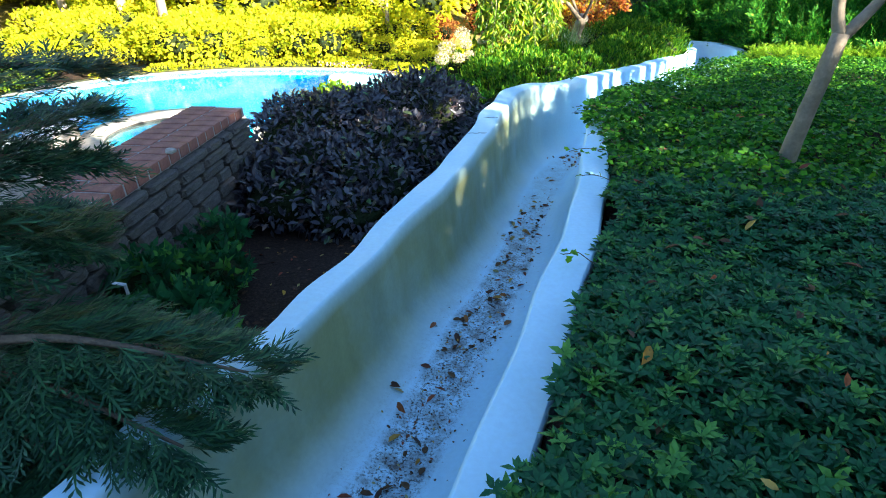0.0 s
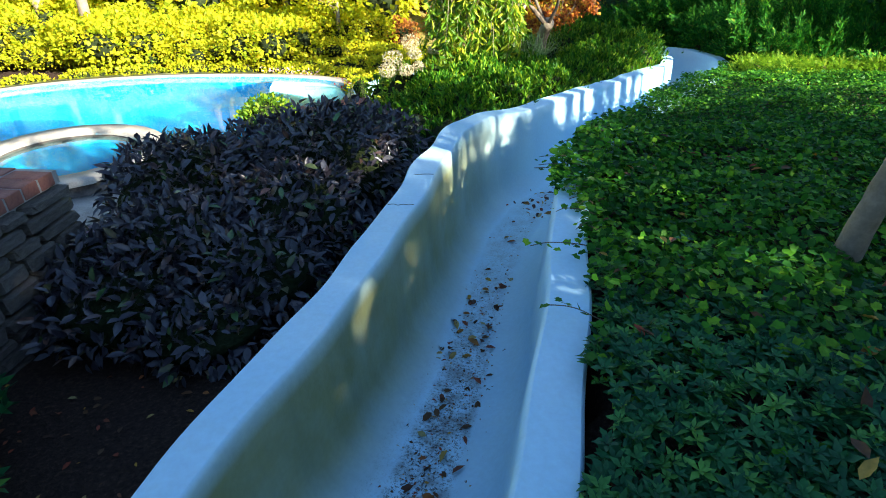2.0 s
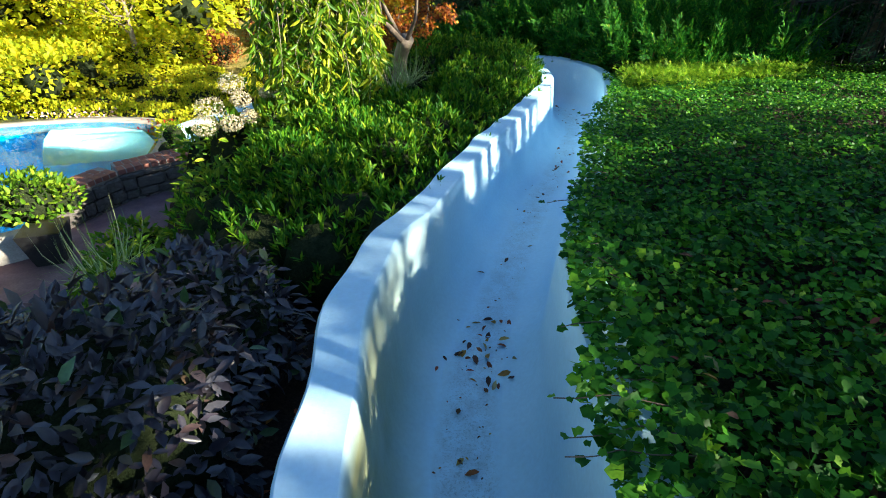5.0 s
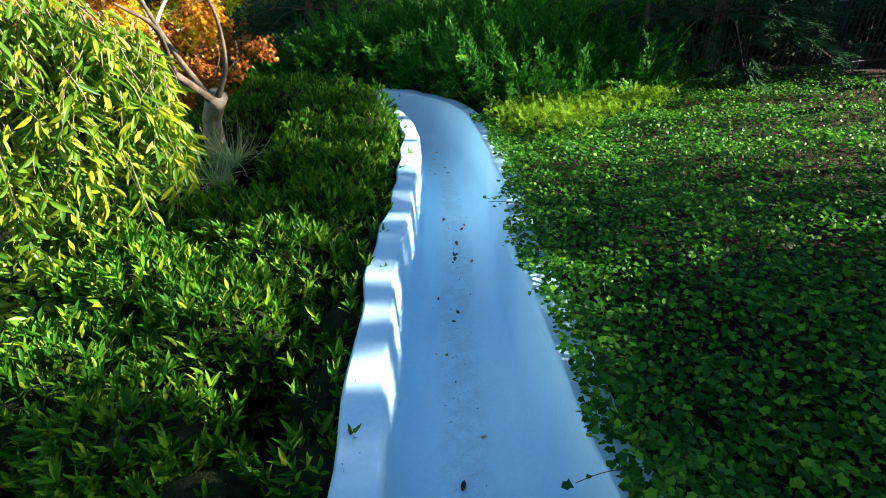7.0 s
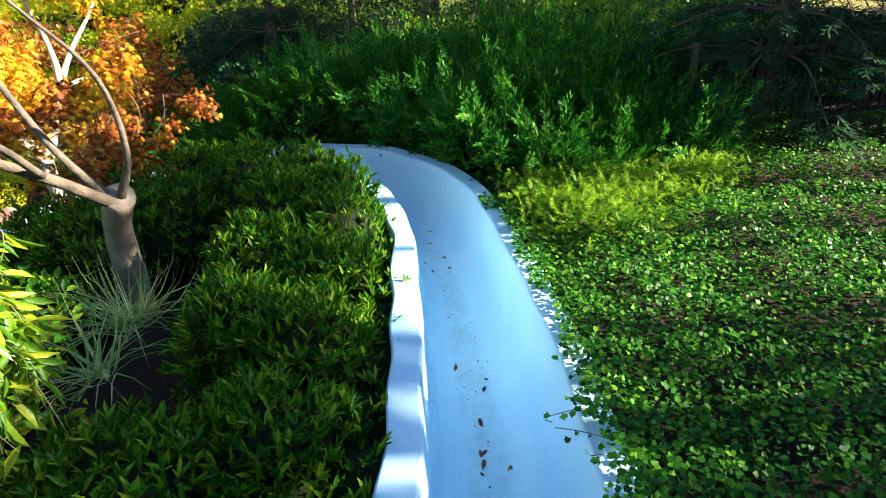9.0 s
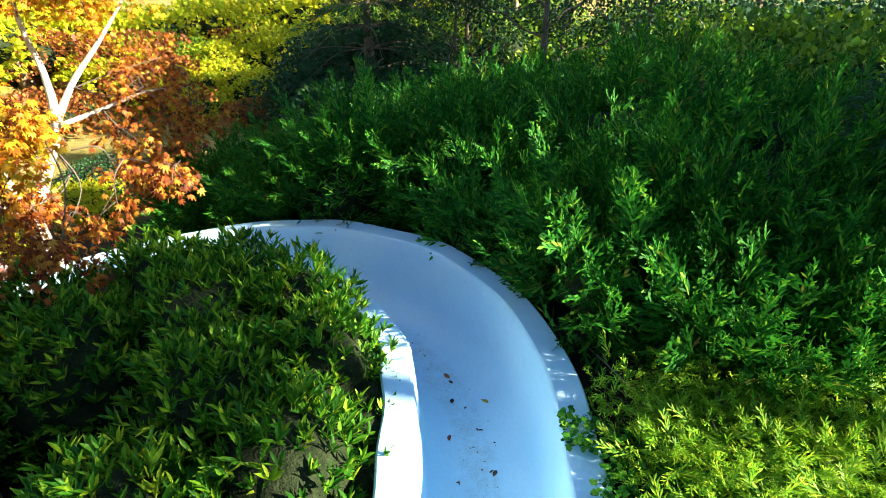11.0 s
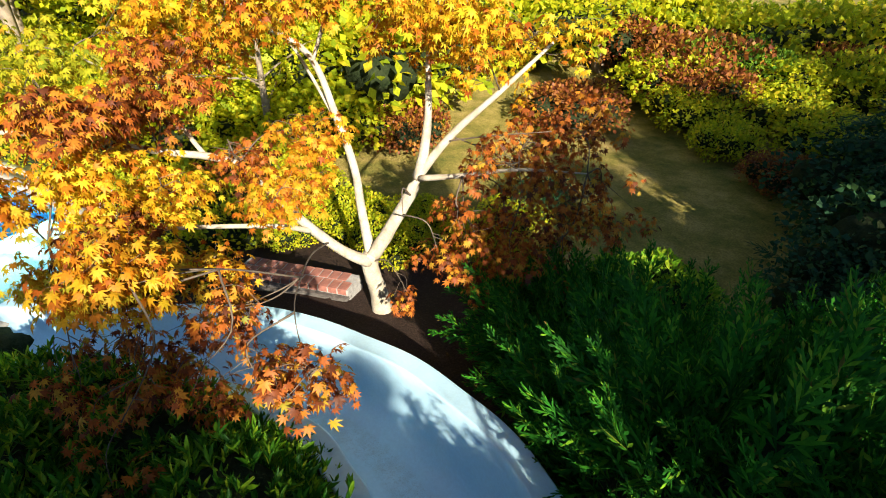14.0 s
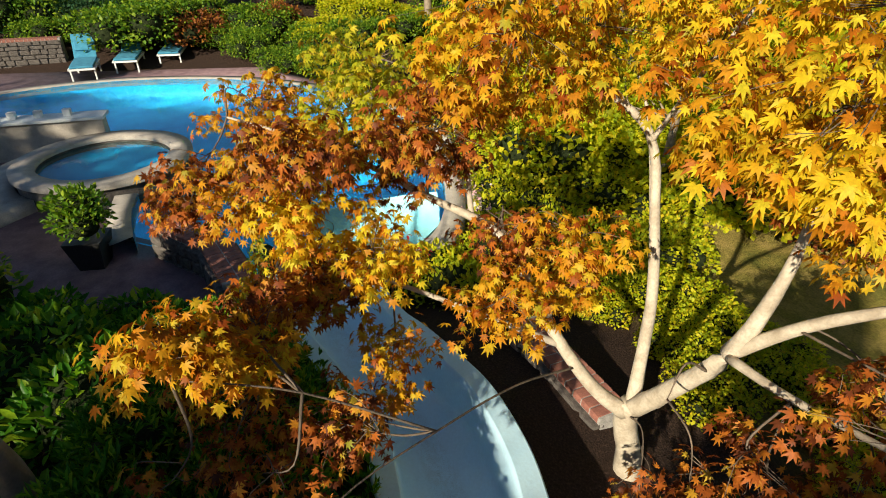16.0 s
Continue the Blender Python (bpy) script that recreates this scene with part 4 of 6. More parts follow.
def left_shrubs():
    purple = [top_blob(0.25, 5.3, 1.42, 0.55), top_blob(0.5, 5.95, 1.2, 0.45), top_blob(-0.25, 5.6, 1.22, 0.55), top_blob(0.42, 6.3, 0.95, 0.3), top_blob(0.15, 4.65, 1.25, 0.42), top_blob(0.02, 4.15, 1.12, 0.42), top_blob(-0.42, 4.3, 1.2, 0.42), top_blob(-0.5, 3.85, 1.08, 0.36), top_blob(-0.08, 3.75, 1.0, 0.32), top_blob(-0.68, 4.05, 1.12, 0.3), top_blob(-0.65, 5.0, 1.3, 0.5), top_blob(-0.75, 5.8, 0.95, 0.42)]
    shrub("purple_shrub", "large shrub with glossy purple-black leaves beside the slide", purple, 13000, PURPLE_LEAF, 0.07, M_PURPLE, 0.0, 0.75, 0.16)
    rows = [
        [(1.1, 6.72, 0.95, 0.3), (0.75, 7.05, 0.92, 0.42), (1.35, 7.05, 0.97, 0.32), (0.5, 7.75, 0.8, 0.45)],
        [(1.25, 7.5, 1.02, 0.42), (1.75, 8.0, 1.05, 0.45), (1.0, 8.1, 1.0, 0.5), (1.5, 8.7, 1.02, 0.5)],
        [(2.3, 8.45, 1.0, 0.45), (2.2, 9.1, 1.0, 0.5), (1.5, 9.4, 0.98, 0.5), (2.8, 9.0, 0.98, 0.42)],
        [(3.2, 9.55, 0.96, 0.45), (3.0, 9.95, 0.96, 0.4), (3.7, 10.2, 0.92, 0.42), (3.45, 10.7, 0.93, 0.42)],
        [(4.1, 10.75, 0.95, 0.42), (3.9, 11.3, 1.0, 0.48), (4.4, 11.35, 0.95, 0.4), (4.45, 11.95, 0.93, 0.42), (3.9, 12.0, 1.0, 0.5)],
        [(4.15, 12.5, 0.87, 0.42), (3.65, 12.6, 0.9, 0.48), (3.2, 12.1, 0.88, 0.5), (3.0, 12.7, 0.8, 0.48)],
        [(2.35, 12.62, 0.68, 0.5), (1.75, 12.45, 0.52, 0.5), (2.5, 12.1, 0.78, 0.45), (1.15, 12.2, 0.3, 0.5)],
    ]
    for k in range(0, len(SL), 4):
        x, y = SL[k, :2] - SL_SIDE[k] * (SL[k, 2] + RIM + 0.09)
        if 6.5 < y and x > 0.9 and k < 300:
            near = min(rows, key=lambda r: min(math.hypot(q[0] - x, q[1] - y) for q in r))
            near.append((x, y, SL[k, 3] + (0.07 if y > 10.8 else 0.0), 0.25))
    for spots in rows:
        shrub("laurel_shrub", "evergreen laurel shrub with upright glossy green leaves along the slide", [top_blob(*s) for s in spots], 15500, LAUREL_LEAF, 0.076, M_LAUREL, 1.2, 0.62, 0.2, group="laurels along the slide", tuft=7)
    shrub("broad_leaf_shrub", "dark mixed shrub with broad leaves on the slope", [top_blob(-0.15, 7.3, 0.6, 0.4), top_blob(0.25, 6.75, 0.8, 0.3), top_blob(0.12, 6.4, 0.85, 0.25), top_blob(-0.2, 6.5, 0.72, 0.28), top_blob(-0.1, 6.85, 0.7, 0.25), top_blob(0.4, 8.4, 0.7, 0.4), top_blob(-0.3, 8.2, 0.35, 0.4)], 3200, PURPLE_LEAF, 0.08, M_GREENWOODS, 0.3, 0.7)
    shrub("golden_shrub", "yellow-green leafy shrub lit by the sun", [top_blob(1.15, 8.9, 0.95, 0.3), top_blob(0.95, 9.25, 0.95, 0.28), top_blob(1.45, 9.25, 1.02, 0.28), top_blob(1.35, 8.55, 0.93, 0.22)], 1500, PURPLE_LEAF, 0.085, M_WILLOW, 0.3, 0.6)
    # Bright mound added for a sun patch on the low hedge there.
    shrub("sun_patch_shrub", "low yellow-green shrub added to stand for a patch of sun", [(4.35, 16.4, -0.2, 0.36, 0.34, 0.3), (4.6, 16.7, -0.22, 0.32, 0.32, 0.28), (4.95, 16.45, -0.2, 0.3, 0.3, 0.28)], 2000, ROUND_LEAF, 0.06, M_CREEPING, 0.7, 0.6, stems=False)
    shrub("viburnum_shrub", "dark green broad-leaved shrub below the slide", [top_blob(0.75, 10.6, 0.2, 0.5), top_blob(1.4, 11.0, 0.5, 0.5), top_blob(1.9, 11.6, 0.55, 0.5), top_blob(1.2, 11.7, 0.3, 0.45), top_blob(0.4, 11.2, -0.1, 0.45)], 3500, PURPLE_LEAF, 0.095, M_LAUREL, 0.4, 0.6)
    shrub("low_shrub", "low dark green shrub on the mulch", [(-0.62, 3.0, 0.98, 0.17, 0.17, 0.16), (-0.52, 2.72, 0.94, 0.18, 0.18, 0.15), (-0.75, 2.55, 1.0, 0.2, 0.2, 0.18), (-0.5, 2.3, 0.97, 0.22, 0.22, 0.18), (-0.3, 2.05, 1.0, 0.2, 0.2, 0.16)], 420, WHORL, 0.075, M_PACHY, 0.8, 0.4)
    shrub("hydrangea_leaves", "green leafy flowering shrub by the terrace", [top_blob(0.5, 9.6, 0.85, 0.35), top_blob(0.95, 9.75, 0.9, 0.3), top_blob(0.2, 9.9, 0.6, 0.35)], 900, PURPLE_LEAF, 0.1, M_WILLOW, 0.4, 0.6)
    shrub("round_shrub", "small clipped bright green shrub beside the pool wall", [(-0.53, 12.28, -0.22, 0.19, 0.17, 0.2), (-0.5, 12.28, -0.4, 0.15, 0.13, 0.2)], 700, NARROW_LEAF, 0.045, M_CREEPING, 0.5, 0.6)
    heads = [(0.6, 9.4, 1.12, 0.13), (0.66, 9.35, 0.98, 0.1), (0.9, 9.38, 1.02, 0.07), (1.02, 9.35, 1.0, 0.07), (0.36, 9.35, 0.92, 0.15), (0.3, 9.25, 0.78, 0.13), (0.55, 9.2, 0.8, 0.11), (0.72, 9.25, 0.84, 0.09)]
    for i, (x, y, z, r) in enumerate(heads):
        d = unit(rng.normal(size=(420, 3)))
        ob = new("flower_head", scatter("flower_head", ROUND_LEAF, np.array([x, y, z]) + d * r * rng.uniform(0.75, 1, (420, 1)) * [1, 1, 0.75], frames_of(rng.normal(size=(420, 3)), d), rng.uniform(0.015, 0.025, 420), M_CREAM))
        tagged(ob, "faded cream flower head of clustered florets", "flower", "cream flower heads", "stuff")


def flower_bed():
    """Bright low plants with red and pink flowers on the far bank of the pool."""
    spots = [(-0.6, 12.75), (-0.55, 13.5), (-0.75, 14.2), (-2.2, 15.3), (-1.6, 15.2), (-2.9, 15.4), (-1.0, 14.9), (-3.4, 16.0), (-2.3, 16.0), (-1.4, 16.1), (-0.4, 15.6), (-4.2, 16.6), (-0.5, 16.6), (-4.2, 15.5), (-5.3, 15.5), (-6.4, 15.3), (-7.5, 14.9), (-8.5, 14.2), (-0.3, 14.3)]
    for i, (x, y) in enumerate(spots):
        g = float(land([(x, y)])[0])
        shrub("border_plant", "low bright yellow-green border plant beside the pool", [(x, y, g + 0.12, 0.5, 0.5, 0.3), (x + 0.3, y + 0.2, g + 0.1, 0.35, 0.35, 0.3)], 700, ROUND_LEAF, 0.075, M_WOODS, 0.3, 0.7, group="border plants by the pool", stems=False)
        if i in (2, 3, 5):
            n = 60
            pos = np.array([x - 0.05, y - 0.3, g + 0.33]) + rng.normal(0, 1, (n, 3)) * [0.25, 0.12, 0.05]
            ob = new("flowers", scatter("flowers", ROUND_LEAF, pos, frames_of(rng.normal(size=(n, 3)), rng.normal(0, 0.4, (n, 3)) + [0, 0, 1]), rng.uniform(0.04, 0.08, n), M_RED if i == 2 else M_PINK))
            tagged(ob, "red flowers among the border plants" if i == 2 else "pale pink flowers among the border plants", "flower", kind="stuff")


def grass_tuft(x, y, z, n, size, lean=(0, 0)):
    ob = thing("ornamental_grass", "tuft of pale striped ornamental grass with arching blades", "grass", (x, y, z), "ornamental grasses")
    a = rng.uniform(0, 2 * np.pi, n)
    tilt = rng.uniform(0.35, 1.5, n)
    ahead = np.c_[np.cos(a) * np.sin(tilt) + lean[0], np.sin(a) * np.sin(tilt) + lean[1], np.cos(tilt)]
    pos = np.array([x, y, z]) + np.c_[rng.normal(0, 0.04, (n, 2)), np.zeros(n)]
    up = np.c_[np.cos(a), np.sin(a), np.full(n, 0.6)]
    part_mesh("blades", scatter("blades", BLADE, pos, frames_of(ahead, up), size * rng.uniform(0.6, 1.2, n), M_PLUME), ob)


def branches(start, ways, rng_, depth, length, radius, out):
    """Grow forked limbs; adds (path, radii) to out and returns the tips."""
    tips = []
    for w in ways:
        w = unit(np.array(w, float))
        mid = start + w * length * 0.5 + rng_.normal(0, 0.06 * length, 3)
        end = start + w * length + rng_.normal(0, 0.08 * length, 3)
        out.append(([tuple(start), tuple(mid), tuple(end)], [radius, radius * 0.8, radius * 0.6]))
        if depth > 0:
            tips += branches(end, [w + rng_.normal(0, 0.45, 3) + [0, 0, 0.1] for _ in range(3)], rng_, depth - 1, length * 0.68, radius * 0.58, out)
        else:
            tips.append(end)
    return tips


def maple_tree():
    limbs = [
        ([(2.51, 15.06, -0.42), (2.53, 15.0, -0.1), (2.53, 14.92, 0.2), (2.54, 14.93, 0.36)], [0.105, 0.08, 0.075, 0.072]),
        ([(2.54, 14.93, 0.3), (2.74, 15.03, 0.68), (2.94, 15.11, 1.1), (2.97, 15.22, 1.55), (2.9, 15.35, 2.0), (2.95, 15.5, 2.6)], [0.075, 0.062, 0.055, 0.035, 0.025, 0.012]),
        ([(2.93, 15.1, 1.08), (3.15, 15.25, 1.42), (3.45, 15.45, 1.75), (3.75, 15.7, 2.1)], [0.045, 0.035, 0.025, 0.012]),
        ([(3.12, 15.23, 1.38), (3.5, 15.2, 1.5), (3.95, 15.25, 1.6)], [0.014, 0.01, 0.005]),
        ([(2.53, 14.94, 0.3), (2.41, 15.0, 0.75), (2.4, 14.98, 1.08), (2.27, 14.97, 1.5), (2.1, 14.93, 1.95), (1.95, 14.6, 2.25), (1.8, 14.35, 2.7)], [0.055, 0.045, 0.04, 0.035, 0.03, 0.022, 0.01]),
        ([(2.12, 14.93, 1.9), (2.2, 15.1, 2.3), (2.3, 15.3, 2.75)], [0.02, 0.015, 0.008]),
        ([(2.54, 14.9, 0.28), (2.47, 14.66, 0.5), (2.3, 14.42, 0.85), (2.05, 14.16, 1.33), (1.82, 13.75, 1.52), (1.55, 13.2, 1.75), (1.35, 12.6, 1.9)], [0.065, 0.05, 0.042, 0.036, 0.027, 0.018, 0.008]),
        ([(2.35, 14.5, 0.72), (2.35, 14.1, 0.95), (2.15, 13.5, 1.15), (2.0, 12.9, 1.3)], [0.028, 0.022, 0.015, 0.007]),
        ([(2.42, 14.58, 0.6), (2.75, 14.1, 0.85), (3.2, 13.6, 1.1), (3.6, 13.2, 1.28), (3.9, 12.98, 1.22)], [0.016, 0.012, 0.009, 0.006, 0.003]),
        ([(3.2, 13.6, 1.1), (3.25, 13.1, 1.45), (3.3, 12.7, 1.62)], [0.012, 0.009, 0.004]),
        ([(1.95, 14.0, 1.42), (1.5, 14.0, 1.75), (1.0, 13.8, 2.05)], [0.022, 0.015, 0.007]),
        ([(2.25, 14.97, 1.5), (1.75, 15.1, 1.95), (1.3, 15.1, 2.3)], [0.02, 0.014, 0.006]),
        ([(2.98, 15.08, 1.1), (3.35, 15.1, 1.2), (3.75, 15.2, 1.3), (4.15, 15.5, 1.25)], [0.03, 0.022, 0.014, 0.006]),
        ([(2.9, 15.05, 0.95), (2.98, 14.85, 1.1), (3.05, 14.75, 0.95)], [0.018, 0.012, 0.005]),
    ]
    maple = thing("maple_tree", "Japanese maple with pale forked limbs and orange autumn leaves", "tree", (2.51, 15.06, -0.32))
    part_mesh("trunk", tubes_mesh("trunk", limbs[:1], M_PALEBARK, 12), maple)
    for i, (path, radii) in enumerate(limbs[1:]):
        thin = max(radii) < 0.02
        part_mesh("limb", tubes_mesh("limb", [(path, [r * (0.85 if not thin else 0.5) for r in radii])], M_BARK if thin else M_PALEBARK, 9), maple)
    clusters = [(3.88, 12.98, 1.22, 0.15, 200), (3.18, 12.68, 1.7, 0.17, 260), (3.0, 12.8, 1.5, 0.18, 200), (2.74, 12.85, 1.45, 0.2, 260), (2.6, 13.48, 1.08, 0.22, 160), (2.42, 13.4, 1.55, 0.2, 260), (2.3, 13.12, 1.35, 0.22, 300),
                (2.3, 13.1, 1.7, 0.22, 300), (2.34, 13.06, 2.05, 0.2, 220), (1.85, 12.7, 1.66, 0.25, 330), (1.66, 12.4, 1.62, 0.25, 300), (2.06, 12.97, 1.2, 0.25, 300), (1.4, 13.35, 2.05, 0.3, 380), (1.9, 13.3, 1.9, 0.25, 300),
                (2.2, 13.7, 2.08, 0.25, 320), (1.2, 12.8, 1.9, 0.3, 350), (0.8, 13.4, 2.1, 0.35, 380), (1.5, 14.1, 2.1, 0.3, 330), (2.05, 14.15, 1.4, 0.2, 220), (2.15, 14.5, 1.1, 0.18, 150), (2.58, 14.4, 1.62, 0.2, 220),
                (2.45, 14.45, 1.25, 0.15, 120), (1.7, 14.7, 2.35, 0.33, 260), (2.4, 14.95, 2.5, 0.22, 80), (2.1, 14.6, 2.55, 0.35, 420), (3.05, 14.8, 2.42, 0.32, 340), (3.45, 14.66, 2.48, 0.3, 400), (3.45, 15.0, 2.2, 0.28, 130),
                (3.6, 15.5, 2.1, 0.4, 200), (2.8, 15.4, 2.7, 0.45, 500), (3.3, 15.3, 2.75, 0.45, 480), (1.6, 15.3, 2.7, 0.45, 420), (3.05, 14.75, 0.25, 0.12, 24), (3.05, 13.2, 1.05, 0.16, 120), (1.8, 13.7, 1.75, 0.25, 280), (2.6, 14.0, 1.3, 0.22, 240), (1.1, 14.2, 2.2, 0.35, 320), (2.0, 15.3, 2.5, 0.3, 70), (3.1, 15.2, 2.2, 0.3, 100), (1.3, 14.6, 1.9, 0.28, 120), (2.6, 14.0, 2.5, 0.32, 300), (1.9, 13.9, 2.5, 0.32, 280)]
    # low hanging clusters in shade, darkened further by rust-red leaves
    clusters += [(3.5, 14.9, 1.0, 0.25, 200), (3.75, 15.2, 1.35, 0.3, 240), (3.9, 14.8, 1.0, 0.22, 140), (3.6, 15.4, 0.7, 0.28, 200), (4.1, 15.3, 1.1, 0.3, 220), (3.35, 14.75, 0.75, 0.18, 100), (3.95, 15.7, 1.5, 0.35, 260), (3.4, 15.6, 1.2, 0.3, 200), (4.2, 15.8, 0.9, 0.3, 240), (3.65, 15.1, 0.55, 0.25, 200), (3.9, 15.4, 0.5, 0.28, 220), (3.7, 15.5, 1.45, 0.3, 220),
                 (2.86, 12.76, 1.02, 0.25, 130), (2.88, 13.15, 0.95, 0.2, 90), (2.6, 12.6, 0.9, 0.25, 100), (3.2, 12.5, 0.95, 0.22, 40), (3.1, 12.85, 0.85, 0.2, 70), (3.5, 13.0, 1.0, 0.16, 80)]
    twigs = []
    every = [np.array(p) for l in limbs[1:] for p in l[0]]
    for c_i, (x, y, z, r, n) in enumerate(clusters):
        c = np.array([x, y, z])
        near = min(every, key=lambda p: np.linalg.norm(p - c))
        k = max(5, int(n / 8.5 * (0.75 if x > 3.2 and z < 1.6 else 1.0)))
        way = unit(rng.normal(size=(k, 3)))
        tips = c + way * (rng.random(k) ** 0.4)[:, None] * [r * 1.35, r * 1.35, r * 0.85]
        joint = (near + c) / 2 + rng.normal(0, 0.06, 3) + [0, 0, 0.05]
        twigs.append(([tuple(near), tuple(joint), tuple(c)], [0.007, 0.005, 0.002]))
        for e in tips[::2]:
            b = joint + (c - joint) * rng.uniform(0.1, 1.0)
            twigs.append(([tuple(b), tuple((b + e) / 2 + rng.normal(0, 0.04, 3)), tuple(e)], [0.003, 0.002, 0.001]))
        m = 17
        tip = np.repeat(tips, m, 0)
        out = unit(np.c_[rng.normal(size=(len(tip), 2)), np.zeros(len(tip))])
        pos = tip + out * rng.uniform(0.0, 0.075, (len(tip), 1)) + np.c_[np.zeros((len(tip), 2)), rng.uniform(-0.11, 0.03, len(tip))]
        ahead = unit(out + 0.3 * rng.normal(size=(len(tip), 3)) + [0, 0, -0.9])
        up = unit(0.9 * out + 0.4 * rng.normal(size=(len(tip), 3)) + [0.1, -0.1, 0.7])
        # Autumn tints with light put in: shaded low clusters darker red, backlit ones gold.
        if (x > 3.2 and z < 1.55 and y > 14) or z < 1.06:
            mat = M_MAPLE_RED
        elif x > 2.4 and y < 14.0:
            mat = (M_MAPLE_RED, M_MAPLE, M_MAPLE_GOLD)[c_i % 3]
        elif x < 1.45:
            mat = (M_MAPLE_YELLOW, M_MAPLE)[c_i % 2]
        elif 14.0 < y < 15.0 and x < 2.7 and z > 1.5:
            mat = (M_MAPLE_GOLD, M_MAPLE_YELLOW, M_MAPLE)[c_i % 3]
        elif x < 2.35 and z < 2.2:
            mat = (M_MAPLE_RED, M_MAPLE, M_MAPLE_RED, M_MAPLE_GOLD)[c_i % 4]
        else:
            mat = (M_MAPLE, M_MAPLE_GOLD, M_MAPLE_RED, M_MAPLE)[c_i % 4] if x < 2.9 else (M_MAPLE_GOLD, M_MAPLE)[c_i % 2]
        tagged(part_mesh("foliage", scatter("foliage", MAPLE_LEAF, pos, frames_of(ahead, up), rng.uniform(0.036, 0.066, len(pos)), mat), maple), kind="stuff")
    tagged(part_mesh("inner_mass", tubes_mesh("inner_mass", twigs, M_BARK, 4), maple, "thin brown twigs"), kind="stuff")


M_MAPLE_GOLD = leaf_material("golden_maple_leaves", [(0.0, (0.5, 0.14, 0.015)), (0.25, (0.72, 0.36, 0.02)), (0.7, (0.82, 0.58, 0.03)), (1.0, (0.78, 0.66, 0.05))], 0.5, 0.5, 0.2)
M_MAPLE_YELLOW = leaf_material("yellow_maple_leaves", [(0.0, (0.22, 0.27, 0.02)), (0.4, (0.5, 0.5, 0.03)), (0.8, (0.7, 0.58, 0.04)), (1.0, (0.62, 0.28, 0.03))], 0.5, 0.55, 0.2)


def weeping_tree():
    base = np.array([2.7, 11.55, float(land([(2.7, 11.55)])[0])])
    tree = thing("weeping_tree", "small weeping tree with hanging narrow yellow-green leaves", "tree", tuple(base))
    limbs = [([tuple(base - [0, 0, 0.1]), (2.71, 11.5, 0.75), (2.76, 11.25, 1.12)], [0.12, 0.095, 0.1]),
             ([(2.74, 11.27, 1.05), (2.35, 11.05, 1.45), (1.9, 10.7, 1.85), (1.4, 10.3, 2.2)], [0.06, 0.045, 0.03, 0.015]),
             ([(2.74, 11.3, 1.05), (2.5, 11.3, 1.5), (2.3, 11.5, 2.1)], [0.05, 0.035, 0.02]),
             ([(2.76, 11.27, 1.08), (2.86, 11.1, 1.45), (2.8, 10.95, 1.95), (2.5, 10.6, 2.4)], [0.045, 0.03, 0.02, 0.01]),
             ([(2.4, 11.1, 1.4), (2.2, 10.3, 1.9), (1.9, 9.7, 2.15)], [0.035, 0.025, 0.012])]
    part_mesh("trunk", tubes_mesh("trunk", limbs[:1], M_TANBARK, 12), tree)
    for path, radii in limbs[1:]:
        part_mesh("limb", tubes_mesh("limb", [(path, [r * 0.72 for r in radii])], M_BARK, 8), tree)
    pos, ahead, strands = [], [], []
    for _ in range(200):
        a, r = rng.uniform(0, 6.28), rng.uniform(0.15, 1.0) ** 0.7
        x, y = 1.48 + 0.6 * r * math.cos(a), 9.68 + 0.52 * r * math.sin(a)
        top = 2.25 - 0.5 * r * r + rng.normal(0, 0.1)
        length = rng.uniform(0.4, 1.0) + 0.35 * (x < 1.2)
        pts = [(x + 0.06 * rng.normal() + 0.1 * u * math.cos(a), y + 0.06 * rng.normal() + 0.1 * u * math.sin(a), top - length * u) for u in (0, 0.35, 0.7, 1)]
        strands.append((pts, [0.004, 0.003, 0.002, 0.001]))
        m = int(40 * length)
        for u in rng.uniform(0, 3, m):
            q = np.array([np.interp(u, range(4), [p[d] for p in pts]) for d in range(3)])
            pos.append(q + rng.normal(0, 0.02, 3))
            ahead.append((rng.normal(0, 0.8), rng.normal(0, 0.8), -0.9))
    pos, ahead = np.array(pos), np.array(ahead)
    part_mesh("foliage", scatter("foliage", NARROW_LEAF, pos, frames_of(ahead, rng.normal(size=ahead.shape) + [0.6, -0.5, 0.4]), rng.uniform(0.085, 0.15, len(pos)), M_WILLOW), tree)
    part_mesh("hanging_twig_mass", tubes_mesh("hanging_twig_mass", strands, M_TANBARK, 3), tree, "hanging twigs")


